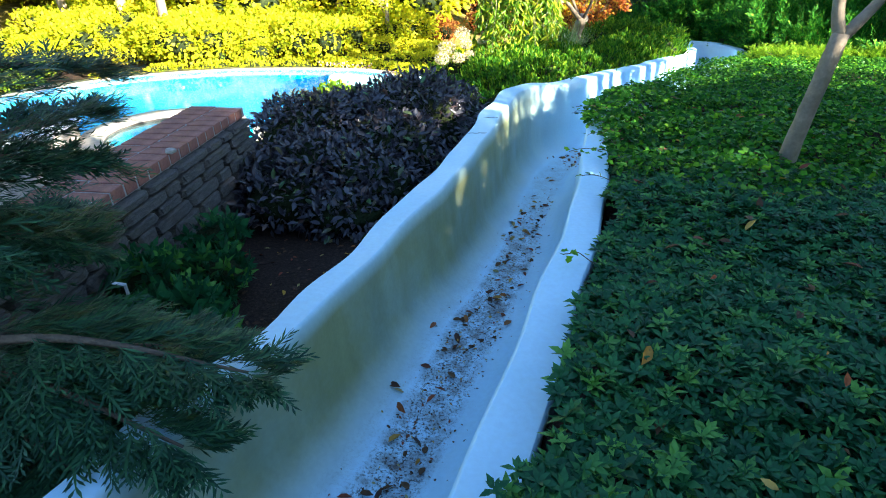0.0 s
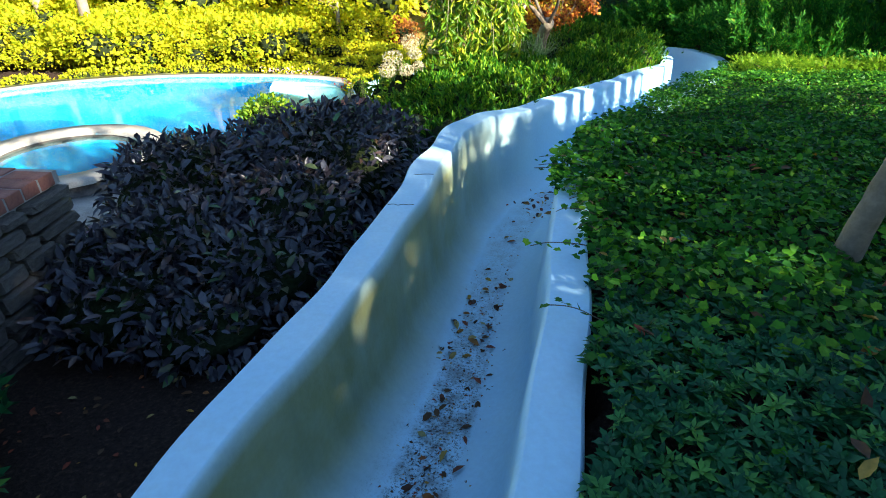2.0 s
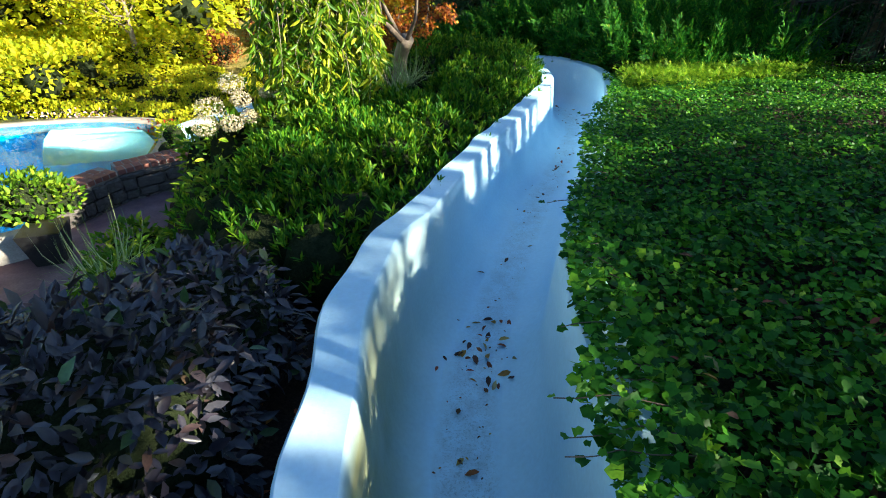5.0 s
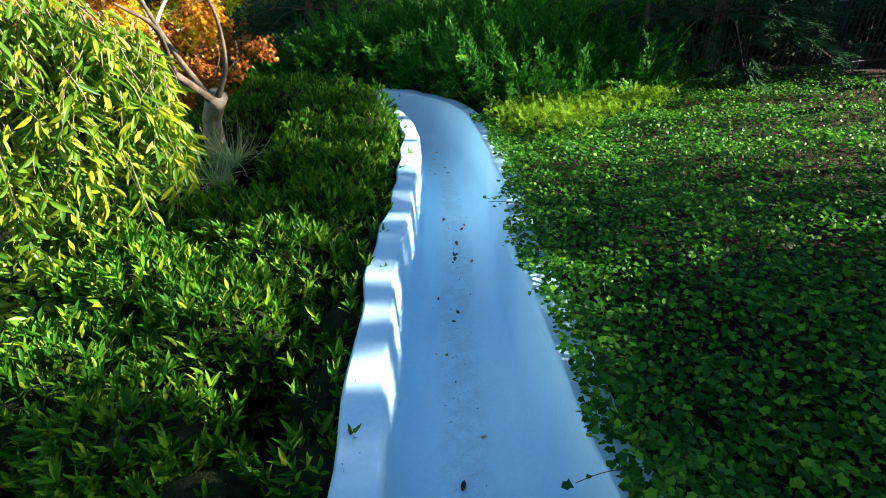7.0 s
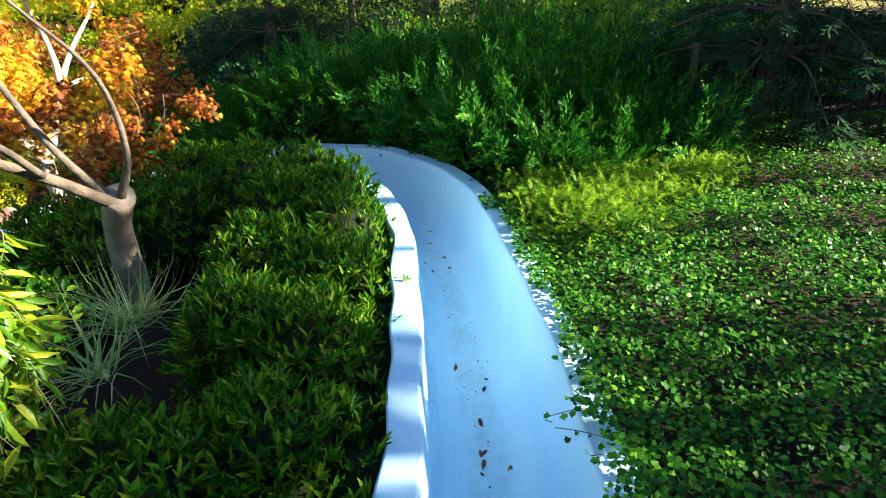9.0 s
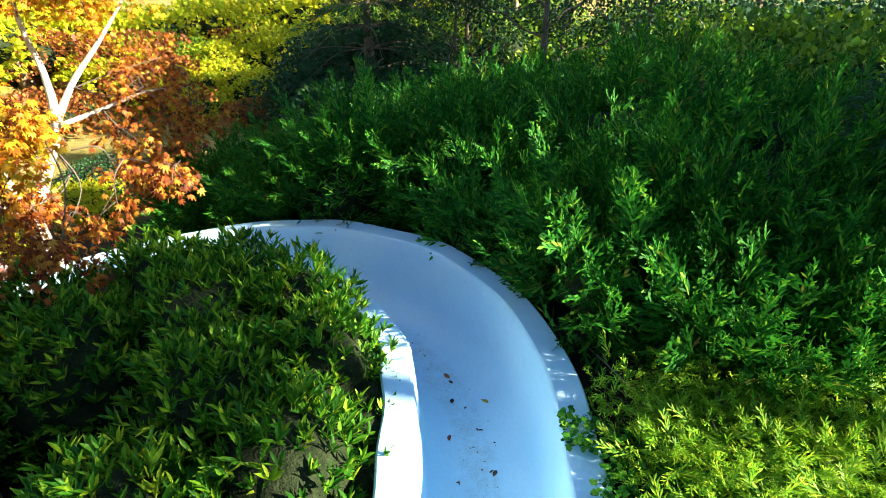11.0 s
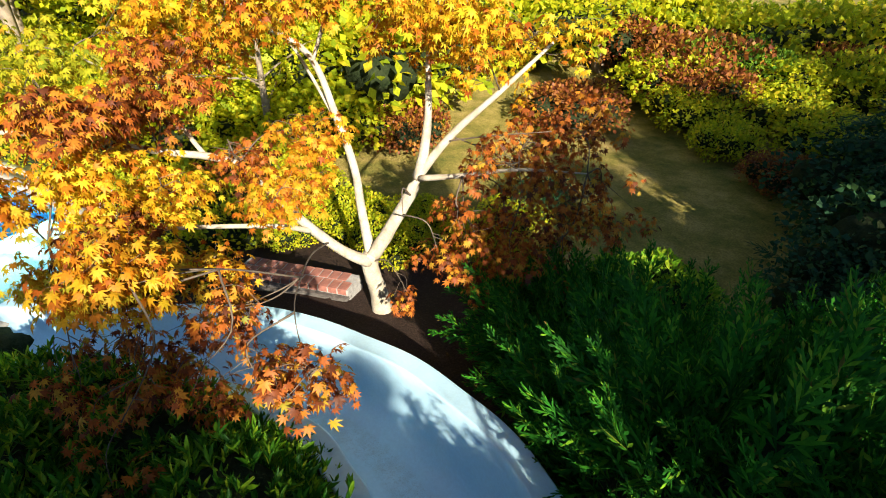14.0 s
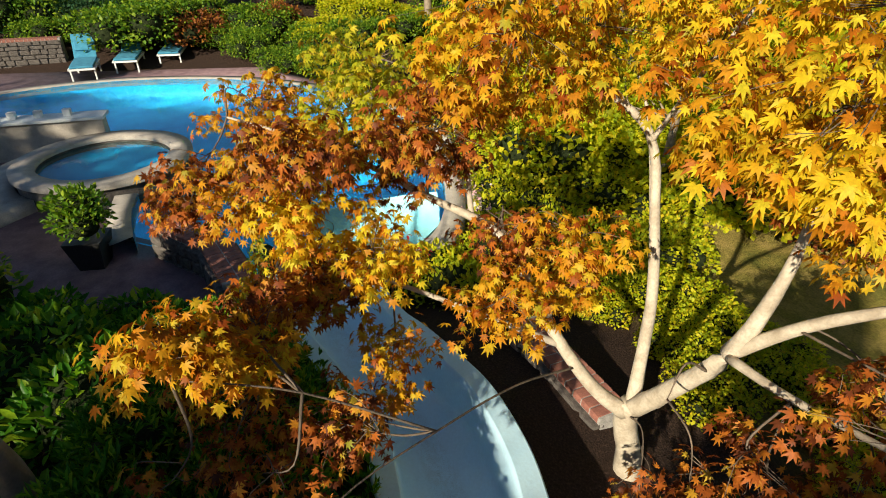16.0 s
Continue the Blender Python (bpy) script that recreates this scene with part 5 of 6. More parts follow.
def crape_trunk():
    g = float(land([(2.65, 3.65)])[0])
    tree = thing("crape_myrtle", "smooth tan leaning trunk rising out of the ivy", "tree", (2.65, 3.65, g))
    limbs = [([(2.68, 3.66, g - 0.05), (2.69, 3.64, 1.4), (2.71, 3.62, 1.7), (2.74, 3.62, 2.0)], [0.062, 0.05, 0.045, 0.045]),
             ([(2.74, 3.62, 1.96), (2.68, 3.66, 2.3), (2.7, 3.75, 3.4), (2.8, 3.9, 4.6)], [0.032, 0.03, 0.025, 0.01]),
             ([(2.74, 3.62, 1.96), (2.92, 3.6, 2.25), (3.3, 3.4, 3.1), (3.8, 3.1, 4.2)], [0.03, 0.027, 0.02, 0.01])]
    part_mesh("trunk", tubes_mesh("trunk", limbs[:1], M_TANBARK, 10), tree)
    for l in limbs[1:]:
        part_mesh("limb", tubes_mesh("limb", [l], M_TANBARK, 8), tree)
    blobs = [(3.3, 3.9, 4.9, 1.0, 1.0, 0.7), (4.2, 3.1, 4.6, 1.0, 1.0, 0.7), (3.6, 2.6, 5.2, 0.9, 0.9, 0.6)]
    pos, normal = on_blobs(blobs, 700, 0.3, -1)
    part_mesh("foliage", scatter("foliage", ROUND_LEAF, pos, leafy(normal, 0.1, 0.8), rng.uniform(0.06, 0.1, len(pos)), M_GREENWOODS), tree)


def conifer_bough():
    """A dark conifer beside the slide's upper end, of which the lower boughs reach over the rim."""
    g = float(land([(-0.75, 1.5)])[0])
    tree = thing("conifer", "dark green conifer with flat drooping boughs beside the slide", "tree", (-0.75, 1.5, g))
    limbs = [([(-0.75, 1.45, g - 0.05), (-0.72, 1.5, 1.6), (-0.75, 1.5, 2.6)], [0.06, 0.045, 0.015])]
    boughs = [((-0.75, 1.5, 1.5), (0.2, 1.5, 1.46)), ((-0.75, 1.5, 1.45), (0.1, 1.3, 1.4)), ((-0.75, 1.5, 1.35), (0.02, 1.75, 1.32)), ((-0.75, 1.5, 1.3), (-0.1, 1.25, 1.28)), ((-0.75, 1.5, 1.2), (-0.25, 1.85, 1.2)),
              ((-0.75, 1.5, 1.8), (-0.55, 2.25, 1.95)), ((-0.75, 1.5, 1.9), (-0.42, 2.0, 1.86)), ((-0.75, 1.5, 1.75), (-0.35, 1.75, 1.7)), ((-0.75, 1.5, 2.1), (-0.5, 2.3, 2.08)), ((-0.75, 1.5, 1.1), (-0.15, 1.5, 1.1)), ((-0.75, 1.5, 1.6), (-0.62, 2.1, 1.62)), ((-0.75, 1.5, 1.1), (-0.45, 2.1, 1.1)),
              ((-0.75, 1.5, 0.95), (-0.3, 1.7, 0.95)), ((-0.75, 1.5, 2.3), (-1.2, 2.3, 2.2)), ((-0.75, 1.5, 1.4), (-0.5, 1.15, 1.35)), ((-0.75, 1.5, 1.5), (-1.2, 2.1, 1.5))]
    part_mesh("trunk", tubes_mesh("trunk", limbs, M_BARK, 8), tree)
    for a, b in boughs:
        a, b = np.array(a), np.array(b)
        mid = (a + b) / 2 + [0, 0, 0.08]
        part_mesh("bough", tubes_mesh("bough", [([tuple(a), tuple(mid), tuple(b)], [0.018, 0.012, 0.004])], M_BARK, 5), tree)
        n = 420
        u = rng.uniform(0.2, 1.05, n)
        along = unit((b - a)[None])[0]
        side = unit(np.cross(along, [0, 0, 1])[None])[0]
        s = rng.normal(0, 1, n) * 0.14 * (1.15 - u)
        pos = a + (b - a) * u[:, None] + side * s[:, None] + np.c_[np.zeros((n, 2)), 0.3 * u * (1 - u) - 0.25 * np.abs(s) + rng.normal(0, 0.015, n)]
        ahead = along * 0.9 + side * (np.sign(s) * 0.8)[:, None] + rng.normal(0, 0.2, (n, 3)) + [0, 0, -0.12]
        part_mesh("spray_mass", scatter("spray_mass", SPRAY, pos, frames_of(ahead, np.c_[rng.normal(0, 0.2, (n, 2)), np.ones(n)]), rng.uniform(0.07, 0.15, n), M_CONIFER), tree)


M_CONIFER = leaf_material("conifer_sprays", [(0.0, (0.012, 0.05, 0.03)), (0.6, (0.028, 0.1, 0.052)), (1.0, (0.055, 0.16, 0.065))], 0.5, 0.15, 0.3)


# ---- woods and far plants ----
def bush_proto(name, label, leaf, size, n, mat, squash=0.8, category="bush"):
    blobs = [(0, 0, 0.5 * squash, 0.75, 0.75, 0.6 * squash)] + [(0.55 * math.cos(a), 0.55 * math.sin(a), 0.45 * squash + 0.25 * rng.random(), 0.45, 0.45, 0.45 * squash) for a in np.arange(0, 6.2, 1.05) + rng.random()]
    ob = thing(name, label, category, (0, 0, 0))
    pos, normal = on_blobs(blobs, n, 0.2, -0.6)
    part_mesh("foliage", scatter("foliage", leaf, pos, leafy(normal, 0.1, 0.8), size * rng.uniform(0.6, 1.3, len(pos)), mat), ob)
    part_mesh("inner_mass", core_mesh(blobs, 0.55), ob)
    return ob


def tree_proto(name, label, leaf, size, n, mat, bark, height=7.0, spread=2.4, first=2.0, full=True):
    ob = thing(name, label, "tree", (0, 0, 0))
    limbs = [([(0, 0, -0.2), (0.05, 0.03, height * 0.4), (-0.05, 0.08, height * 0.85)], [0.16, 0.11, 0.03])]
    tips = []
    for _ in range(9):
        z = rng.uniform(first, max(first + 0.2, height * 0.8))
        a = rng.uniform(0, 6.28)
        branches(np.array([0, 0, z]), [(math.cos(a), math.sin(a), 0.5)], rng, 1, spread * rng.uniform(0.35, 0.6), 0.045, limbs)
        tips += [np.array(l[0][-1]) for l in limbs[-4:]]
    part_mesh("trunk", tubes_mesh("trunk", limbs, bark, 5, 0.05), ob)
    blobs = [(*t, spread * 0.34, spread * 0.34, spread * 0.24) for t in tips[::2]]
    blobs += [(rng.normal(0, 0.5), rng.normal(0, 0.5), height * rng.uniform(0.75, 0.95), spread * 0.45, spread * 0.45, spread * 0.3) for _ in range(4 if full else 0)]
    pos, normal = on_blobs(blobs, n, 0.4, -1)
    part_mesh("crown", scatter("crown", leaf, pos, leafy(normal, -0.1, 0.8), size * rng.uniform(0.6, 1.3, len(pos)), mat), ob)
    return ob


def spread_copies(proto, spots):
    """Copies of a plant at (x, y, size); the first one is moved to the first spot."""
    for i, (x, y, s) in enumerate(spots):
        g = float(land([(x, y)])[0])
        m = pose(x, y, g - 0.03, 0, 0, rng.uniform(0, 360)) @ Matrix.Diagonal((s, s, s * rng.uniform(0.85, 1.15), 1))
        if i == 0:
            first = m
            continue
        ob = copy_thing(proto, m)
        ob.matrix_basis = m
    proto.matrix_basis = first


def ring_spots(n, x0, x1, y0, y1, s0, s1):
    return [(rng.uniform(x0, x1), rng.uniform(y0, y1), rng.uniform(s0, s1)) for _ in range(n)]


def woods():
    yellow = bush_proto("yellow_bush", "sunlit yellow-green bush at the wood's edge", FAR_LEAF, 0.076, 3000, M_WOODS)
    spread_copies(yellow, [(-2.2, 17.2, 0.9), (-0.6, 17.0, 0.7), (0.8, 16.7, 0.5), (1.6, 17.0, 0.5), (0.1, 16.3, 0.5), (1.2, 16.2, 0.4), (2.2, 17.0, 0.45), (0.4, 15.8, 0.4), (2.9, 16.7, 0.4), (1.9, 16.1, 0.42), (2.5, 17.9, 0.5), (-0.4, 16.0, 0.5)] + ring_spots(40, -12, -1.6, 16.4, 20.0, 1.0, 1.6) + ring_spots(14, -15, -8.7, 15.6, 18.0, 0.7, 1.1) + ring_spots(8, -16.5, -13.5, 12, 16, 0.8, 1.2) + [(-2.6, 17.8, 0.8), (-1.6, 18.4, 0.9)] + ring_spots(56, -26, 1, 20, 33, 1.6, 2.8) + [(4.7, 25, 1.3), (6.0, 23.6, 1.1), (3.6, 24, 1.1), (5.4, 26.5, 1.6), (2.6, 25.5, 1.4), (7.0, 26, 1.5), (-1.5, 28, 2.0), (1.0, 29, 2.2), (3.5, 29, 2.2), (6.5, 30, 2.4), (9.5, 29, 2.4), (9.0, 26, 1.8), (12, 28, 2.4), (4.4, 22.6, 0.7)])
    green = bush_proto("green_bush", "green leafy bush at the wood's edge", FAR_LEAF, 0.06, 3600, M_GREENWOODS)
    spread_copies(green, [(-14.5, 6.2, 0.9), (-14.8, 7.4, 0.7), (-14.2, 9.2, 0.8), (-13.2, 10.4, 0.9), (-12.2, 11.4, 0.9), (-14.5, 4.3, 1.1), (-15.6, 8.5, 1.2), (-11.4, 12.6, 0.9), (-10.5, 13.6, 0.8), (-15.0, 10.6, 1.3), (-13.4, 12.4, 1.2)] + ring_spots(9, -8, -2, 16.6, 20, 0.6, 1.1) + ring_spots(24, -20, 4, 23, 34, 1.2, 2.4) + ring_spots(16, -26, -13.5, 2, 18, 1.0, 2.0) + ring_spots(16, 8, 18, 20, 28, 1.6, 2.6))
    spread_copies(copy_thing(green, green.matrix_basis), [(11.2, 15.2, 1.5), (11.0, 13.4, 1.6), (11.8, 12.0, 1.7), (10.0, 17.6, 1.2), (12.5, 22.5, 2.0), (14.8, 19.5, 2.0), (10.5, 24, 2.0), (17, 17, 2.2), (12.6, 14.0, 1.9), (9.7, 15.9, 1.2), (13.0, 16.5, 1.9)])
    rust = bush_proto("rust_bush", "rust-red autumn bush among the trees", FAR_LEAF, 0.07, 3000, M_RUST)
    spread_copies(rust, [(5.4, 21.6, 0.7), (-14.5, 8.5, 1.3), (-0.5, 19.5, 0.9), (1.5, 22.5, 1.2), (3.5, 25, 1.4), (-15.5, 11.0, 1.0)] + ring_spots(7, -4, 8, 22, 32, 1.0, 1.8))
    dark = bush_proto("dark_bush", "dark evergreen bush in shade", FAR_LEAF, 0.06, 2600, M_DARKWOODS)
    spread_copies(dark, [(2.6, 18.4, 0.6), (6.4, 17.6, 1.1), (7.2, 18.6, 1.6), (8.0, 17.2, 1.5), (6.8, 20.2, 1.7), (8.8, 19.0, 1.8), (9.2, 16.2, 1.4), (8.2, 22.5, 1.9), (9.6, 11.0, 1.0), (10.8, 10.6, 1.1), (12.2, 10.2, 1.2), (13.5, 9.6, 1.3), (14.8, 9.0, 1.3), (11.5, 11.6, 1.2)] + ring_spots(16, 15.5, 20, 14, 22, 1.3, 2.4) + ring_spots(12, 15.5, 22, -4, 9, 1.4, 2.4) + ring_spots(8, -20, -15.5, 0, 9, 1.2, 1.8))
    lit = tree_proto("woodland_tree", "tall woodland tree with yellow-green leaves", FAR_LEAF, 0.15, 5200, M_WOODS, M_TANBARK, 8.0, 3.2, 2.2)
    spread_copies(lit, [(-8.2, 16.9, 1.0), (-9.8, 17.6, 1.1), (-12.0, 18.2, 1.0), (-6.0, 18.5, 1.0), (-3.6, 19.5, 1.05), (-14.5, 16, 1.0), (-10.5, 21, 1.2), (-6.8, 22, 1.2), (-16, 20, 1.2), (-2.0, 24, 1.2), (-12.5, 25, 1.3), (-18.0, 13, 1.2), (0.5, 27, 1.2), (-5, 28, 1.3), (-1.8, 17.6, 0.5), (15.5, 14.5, 0.75), (14.6, 25.5, 0.8)])
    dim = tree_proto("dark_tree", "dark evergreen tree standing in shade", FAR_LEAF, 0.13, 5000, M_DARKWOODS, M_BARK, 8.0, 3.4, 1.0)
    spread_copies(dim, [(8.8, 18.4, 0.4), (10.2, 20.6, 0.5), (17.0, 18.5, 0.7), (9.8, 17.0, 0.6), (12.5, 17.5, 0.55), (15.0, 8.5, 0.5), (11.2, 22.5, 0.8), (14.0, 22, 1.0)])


def shade_trees():
    """Trees added out of view up the slope to the south-east, whose crowns dapple the slide."""
    proto = tree_proto("shade_tree", "added leafy tree on the upper slope, out of view, for shade", FAR_LEAF, 0.24, 2600, M_GREENWOODS, M_BARK, 5.2, 2.6, 1.2)
    spots = []
    for u in np.arange(-7, 2.9, 1.5):
        v = 8.6 + rng.normal(0, 0.5)
        spots.append((0.77 * v + 0.63 * u, -0.63 * v + 0.77 * u, rng.uniform(0.95, 1.08)))
    for u in np.arange(-2.5, 2.6, 1.4):
        v = 10.6 + rng.normal(0, 0.3)
        spots.append((0.77 * v + 0.63 * u, -0.63 * v + 0.77 * u, 1.12))
    for u, v, s in ((2.8, 8.8, 0.9), (-5, 5.5, 0.8), (-2, 5.8, 0.75), (1.2, 5.6, 0.72), (4.6, 6.0, 0.62), (5.8, 6.2, 0.6), (6.9, 6.0, 0.56), (14.2, 5.2, 0.7), (15.0, 5.6, 0.8), (17.4, 8.5, 1.0)):
        spots.append((0.77 * v + 0.63 * u, -0.63 * v + 0.77 * u, s))
    spread_copies(proto, spots)
    # tall trees added out of view to block sun, crowns on clear trunks with gaps between them: u across the sun's way,
    # z from and to, spread
    for u, z0, z1, r, n in ((3.9, 5.2, 7.2, 0.55, 1800), (4.9, 5.3, 6.9, 0.5, 550), (5.55, 5.3, 7.0, 0.6, 750), (6.25, 4.9, 5.75, 0.5, 2500), (6.25, 5.8, 6.95, 0.5, 1100), (7.0, 4.2, 5.8, 0.7, 3200), (8.6, 6.35, 6.75, 0.35, 600), (7.8, 4.7, 5.85, 0.75, 1800), (8.7, 4.2, 5.5, 0.8, 350),
                            (6.62, 5.7, 6.5, 0.08, 260), (7.1, 5.65, 6.45, 0.09, 280), (7.5, 5.7, 6.5, 0.07, 240), (7.95, 5.6, 6.5, 0.09, 280), (8.35, 5.7, 6.4, 0.06, 240), (8.75, 5.6, 6.5, 0.08, 260), (9.05, 5.6, 6.3, 0.06, 220), (9.35, 6.2, 7.15, 0.8, 2000), (10.5, 6.25, 7.2, 0.85, 1200), (11.5, 6.4, 7.3, 0.78, 1500), (11.4, 7.0, 7.75, 0.6, 2600), (12.6, 6.3, 6.75, 0.3, 1200), (12.75, 4.2, 6.15, 0.6, 3600),
                            (13.5, 4.2, 6.0, 0.45, 2600), (14.3, 4.2, 6.1, 0.6, 3000), (13.98, 6.5, 8.15, 0.2, 2600), (14.7, 5.9, 8.5, 0.65, 4500), (16.8, 5.6, 8.2, 0.7, 4500), (18.0, 5.8, 8.2, 0.7, 4500), (19.3, 6.0, 8.8, 0.8, 5000), (19.4, 9.5, 11.4, 0.8, 4000)):
        v = 8.0
        crown_tree(0.774 * v + 0.633 * u, -0.633 * v + 0.774 * u, z0, z1, r, n)
    high = tree_proto("high_shade_tree", "added tall shade tree out of view, clear trunk and high crown", FAR_LEAF, 0.2, 520, M_GREENWOODS, M_BARK, 7.2, 2.0, 5.9)
    spread_copies(high, [(0.77 * v + 0.63 * u, -0.63 * v + 0.77 * u, s) for u, v, s in ((3.4, 9.4, 1.05), (4.5, 9.2, 0.95))])


def crown_tree(x, y, z0, z1, r, n):
    """A slim shade tree added out of view: a clear trunk, limbs and a loose crown between two heights."""
    g = float(land([(x, y)])[0])
    tree = thing("slim_shade_tree", "added slim shade tree out of view, clear trunk and loose green crown", "tree", (x, y, g), "slim trees on the slope")
    mid = (z0 + z1) / 2
    part_mesh("trunk", tubes_mesh("trunk", [([(x, y, g - 0.1), (x + 0.05, y + 0.04, (g + mid) / 2), (x, y, mid), (x, y, z1 - 0.1)], [0.09, 0.07, 0.05, 0.015])], M_BARK, 8), tree)
    blobs = []
    for _ in range(max(9, int(12 * r * (z1 - z0)))):
        a, q = rng.uniform(0, 6.28), r * math.sqrt(rng.random())
        c = (x + q * math.cos(a), y + q * math.sin(a), rng.uniform(z0 + 0.15, z1 - 0.15))
        blobs.append((*c, max(min(0.2, r), 0.38 * r), max(min(0.2, r), 0.38 * r), 0.3))
        part_mesh("limb", tubes_mesh("limb", [([(x, y, max(g + 0.5, c[2] - 0.6)), ((x + c[0]) / 2, (y + c[1]) / 2, c[2] - 0.25), c], [0.03, 0.02, 0.006])], M_BARK, 5), tree)
    pos, normal = on_blobs(blobs, n, 0.4, -1)
    part_mesh("crown", scatter("crown", FAR_LEAF, pos, leafy(normal, -0.1, 0.8), (0.14 if n > 2400 else 0.1) * rng.uniform(0.6, 1.3, len(pos)), M_GREENWOODS), tree)


def dark_conifer(x, y, first, height, r, n):
    """A broad dark conifer with tiers of drooping boughs."""
    g = float(land([(x, y)])[0])
    tree = thing("dark_conifer", "broad blue-green conifer with drooping boughs, in shade", "tree", (x, y, g), "dark conifers")
    part_mesh("trunk", tubes_mesh("trunk", [([(x, y, g - 0.1), (x, y, g + height * 0.5), (x, y, g + height)], [0.15, 0.1, 0.02])], M_BARK, 8), tree)
    limbs, pos, ahead = [], [], []
    for z in np.arange(first, height, 0.42):
        reach = r * (1 - 0.8 * (z - first) / height)
        for a in np.arange(0, 6.28, 0.78) + rng.uniform(0, 0.8):
            a, q = a + rng.normal(0, 0.12), reach * rng.uniform(0.75, 1.15)
            d = np.array([math.cos(a), math.sin(a), 0])
            b0, b1 = np.array([x, y, g + z]), np.array([x, y, g + z - 0.22 * q]) + d * q
            b2 = (b0 + b1) / 2 + [0, 0, 0.12 * q]
            limbs.append(([tuple(b0), tuple(b2), tuple(b1)], [0.018, 0.011, 0.004]))
            m = int(n * q / r)
            w = rng.uniform(0.15, 1.05, m)
            side = np.array([-d[1], d[0], 0])
            off = rng.normal(0, 0.22, m) * (1.2 - w) * q
            pos.append(b0 + (b1 - b0) * w[:, None] + side * off[:, None] + np.c_[np.zeros((m, 2)), 0.48 * q * w * (1 - w) - 0.2 * np.abs(off) + rng.normal(0, 0.04, m)])
            ahead.append(d + side * (np.sign(off) * 0.7)[:, None] + rng.normal(0, 0.25, (m, 3)) + [0, 0, -0.3])
    pos, ahead = np.concatenate(pos), np.concatenate(ahead)
    tagged(part_mesh("bough_mass", tubes_mesh("bough_mass", limbs, M_BARK, 5), tree), kind="stuff")
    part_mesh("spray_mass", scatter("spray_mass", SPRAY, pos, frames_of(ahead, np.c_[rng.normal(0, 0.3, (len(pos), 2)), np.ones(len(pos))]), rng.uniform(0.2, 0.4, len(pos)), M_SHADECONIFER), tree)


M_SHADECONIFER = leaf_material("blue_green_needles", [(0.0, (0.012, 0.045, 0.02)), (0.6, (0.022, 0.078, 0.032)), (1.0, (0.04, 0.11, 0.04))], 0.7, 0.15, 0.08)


# ---- loose and built things ----
def lounger(x, y, turn, frame_mat, first=None):
    ob = thing("sun_lounger", "reclining sun lounger with white frame and blue cushion", "lounger", (0, 0, 0), "loungers beside the pool")
    bm = bmesh.new()
    for s in (-0.3, 0.3):
        box_bm(bm, s - 0.02, s + 0.02, -0.95, 0.35, 0.3, 0.35, 0.008)
    for y0 in (-0.95, 0.3):
        box_bm(bm, -0.3, 0.3, y0, y0 + 0.04, 0.3, 0.345)
    part("frame", bm, M_WHITECLOTH, ob)
    for sx in (-0.28, 0.28):
        for sy in (-0.85, 0.3):
            bm = bmesh.new()
            box_bm(bm, sx - 0.02, sx + 0.02, sy - 0.02, sy + 0.02, 0.0, 0.3, 0.005)
            part("leg", bm, M_WHITECLOTH, ob)
    bm = bmesh.new()
    box_bm(bm, -0.28, 0.28, -0.93, 0.33, 0.352, 0.41, 0.02)
    part("seat_cushion", bm, frame_mat, ob, "flat cushion")
    bm = bmesh.new()
    box_bm(bm, -0.28, 0.28, 0, 0.75, -0.03, 0.03, 0.02)
    bm.transform(pose(0, 0.33, 0.38, 48, 0, 0))
    back = part("backrest", bm, frame_mat, ob, "raised backrest")
    bm = bmesh.new()
    box_bm(bm, -0.22, 0.22, 0.2, 0.48, 0.034, 0.09, 0.025)
    bm.transform(pose(0, 0.33, 0.38, 48, 0, 0))
    part("pillow", bm, M_CUSHION, back, "blue pillow")
    ob.matrix_basis = pose(x, y, DECK_Z, 0, 0, turn)
    return ob


def fence():
    ob = thing("metal_fence", "black metal picket fence under the trees", "fence", (9.5, 9.6, 0.5))
    p0, p1 = np.array([7.9, 10.1]), np.array([13.5, 7.9])
    n = 56
    for u in np.linspace(0, 1, n):
        x, y = p0 + (p1 - p0) * u
        g = float(land([(x, y)])[0])
        bm = bmesh.new()
        big = int(u * (n - 1)) % 14 == 0
        w = 0.03 if big else 0.009
        box_bm(bm, x - w, x + w, y - w, y + w, g - 0.05, g + (1.15 if big else 1.08), 0.002)
        part("post" if big else "picket", bm, M_METAL, ob)
    for h in (0.12, 0.98):
        path = [(*(p0 + (p1 - p0) * u), float(land([p0 + (p1 - p0) * u])[0]) + h) for u in np.linspace(0, 1, 8)]
        part_mesh("rail", tubes_mesh("rail", [(path, [0.016] * 8)], M_METAL, 4, 0), ob)


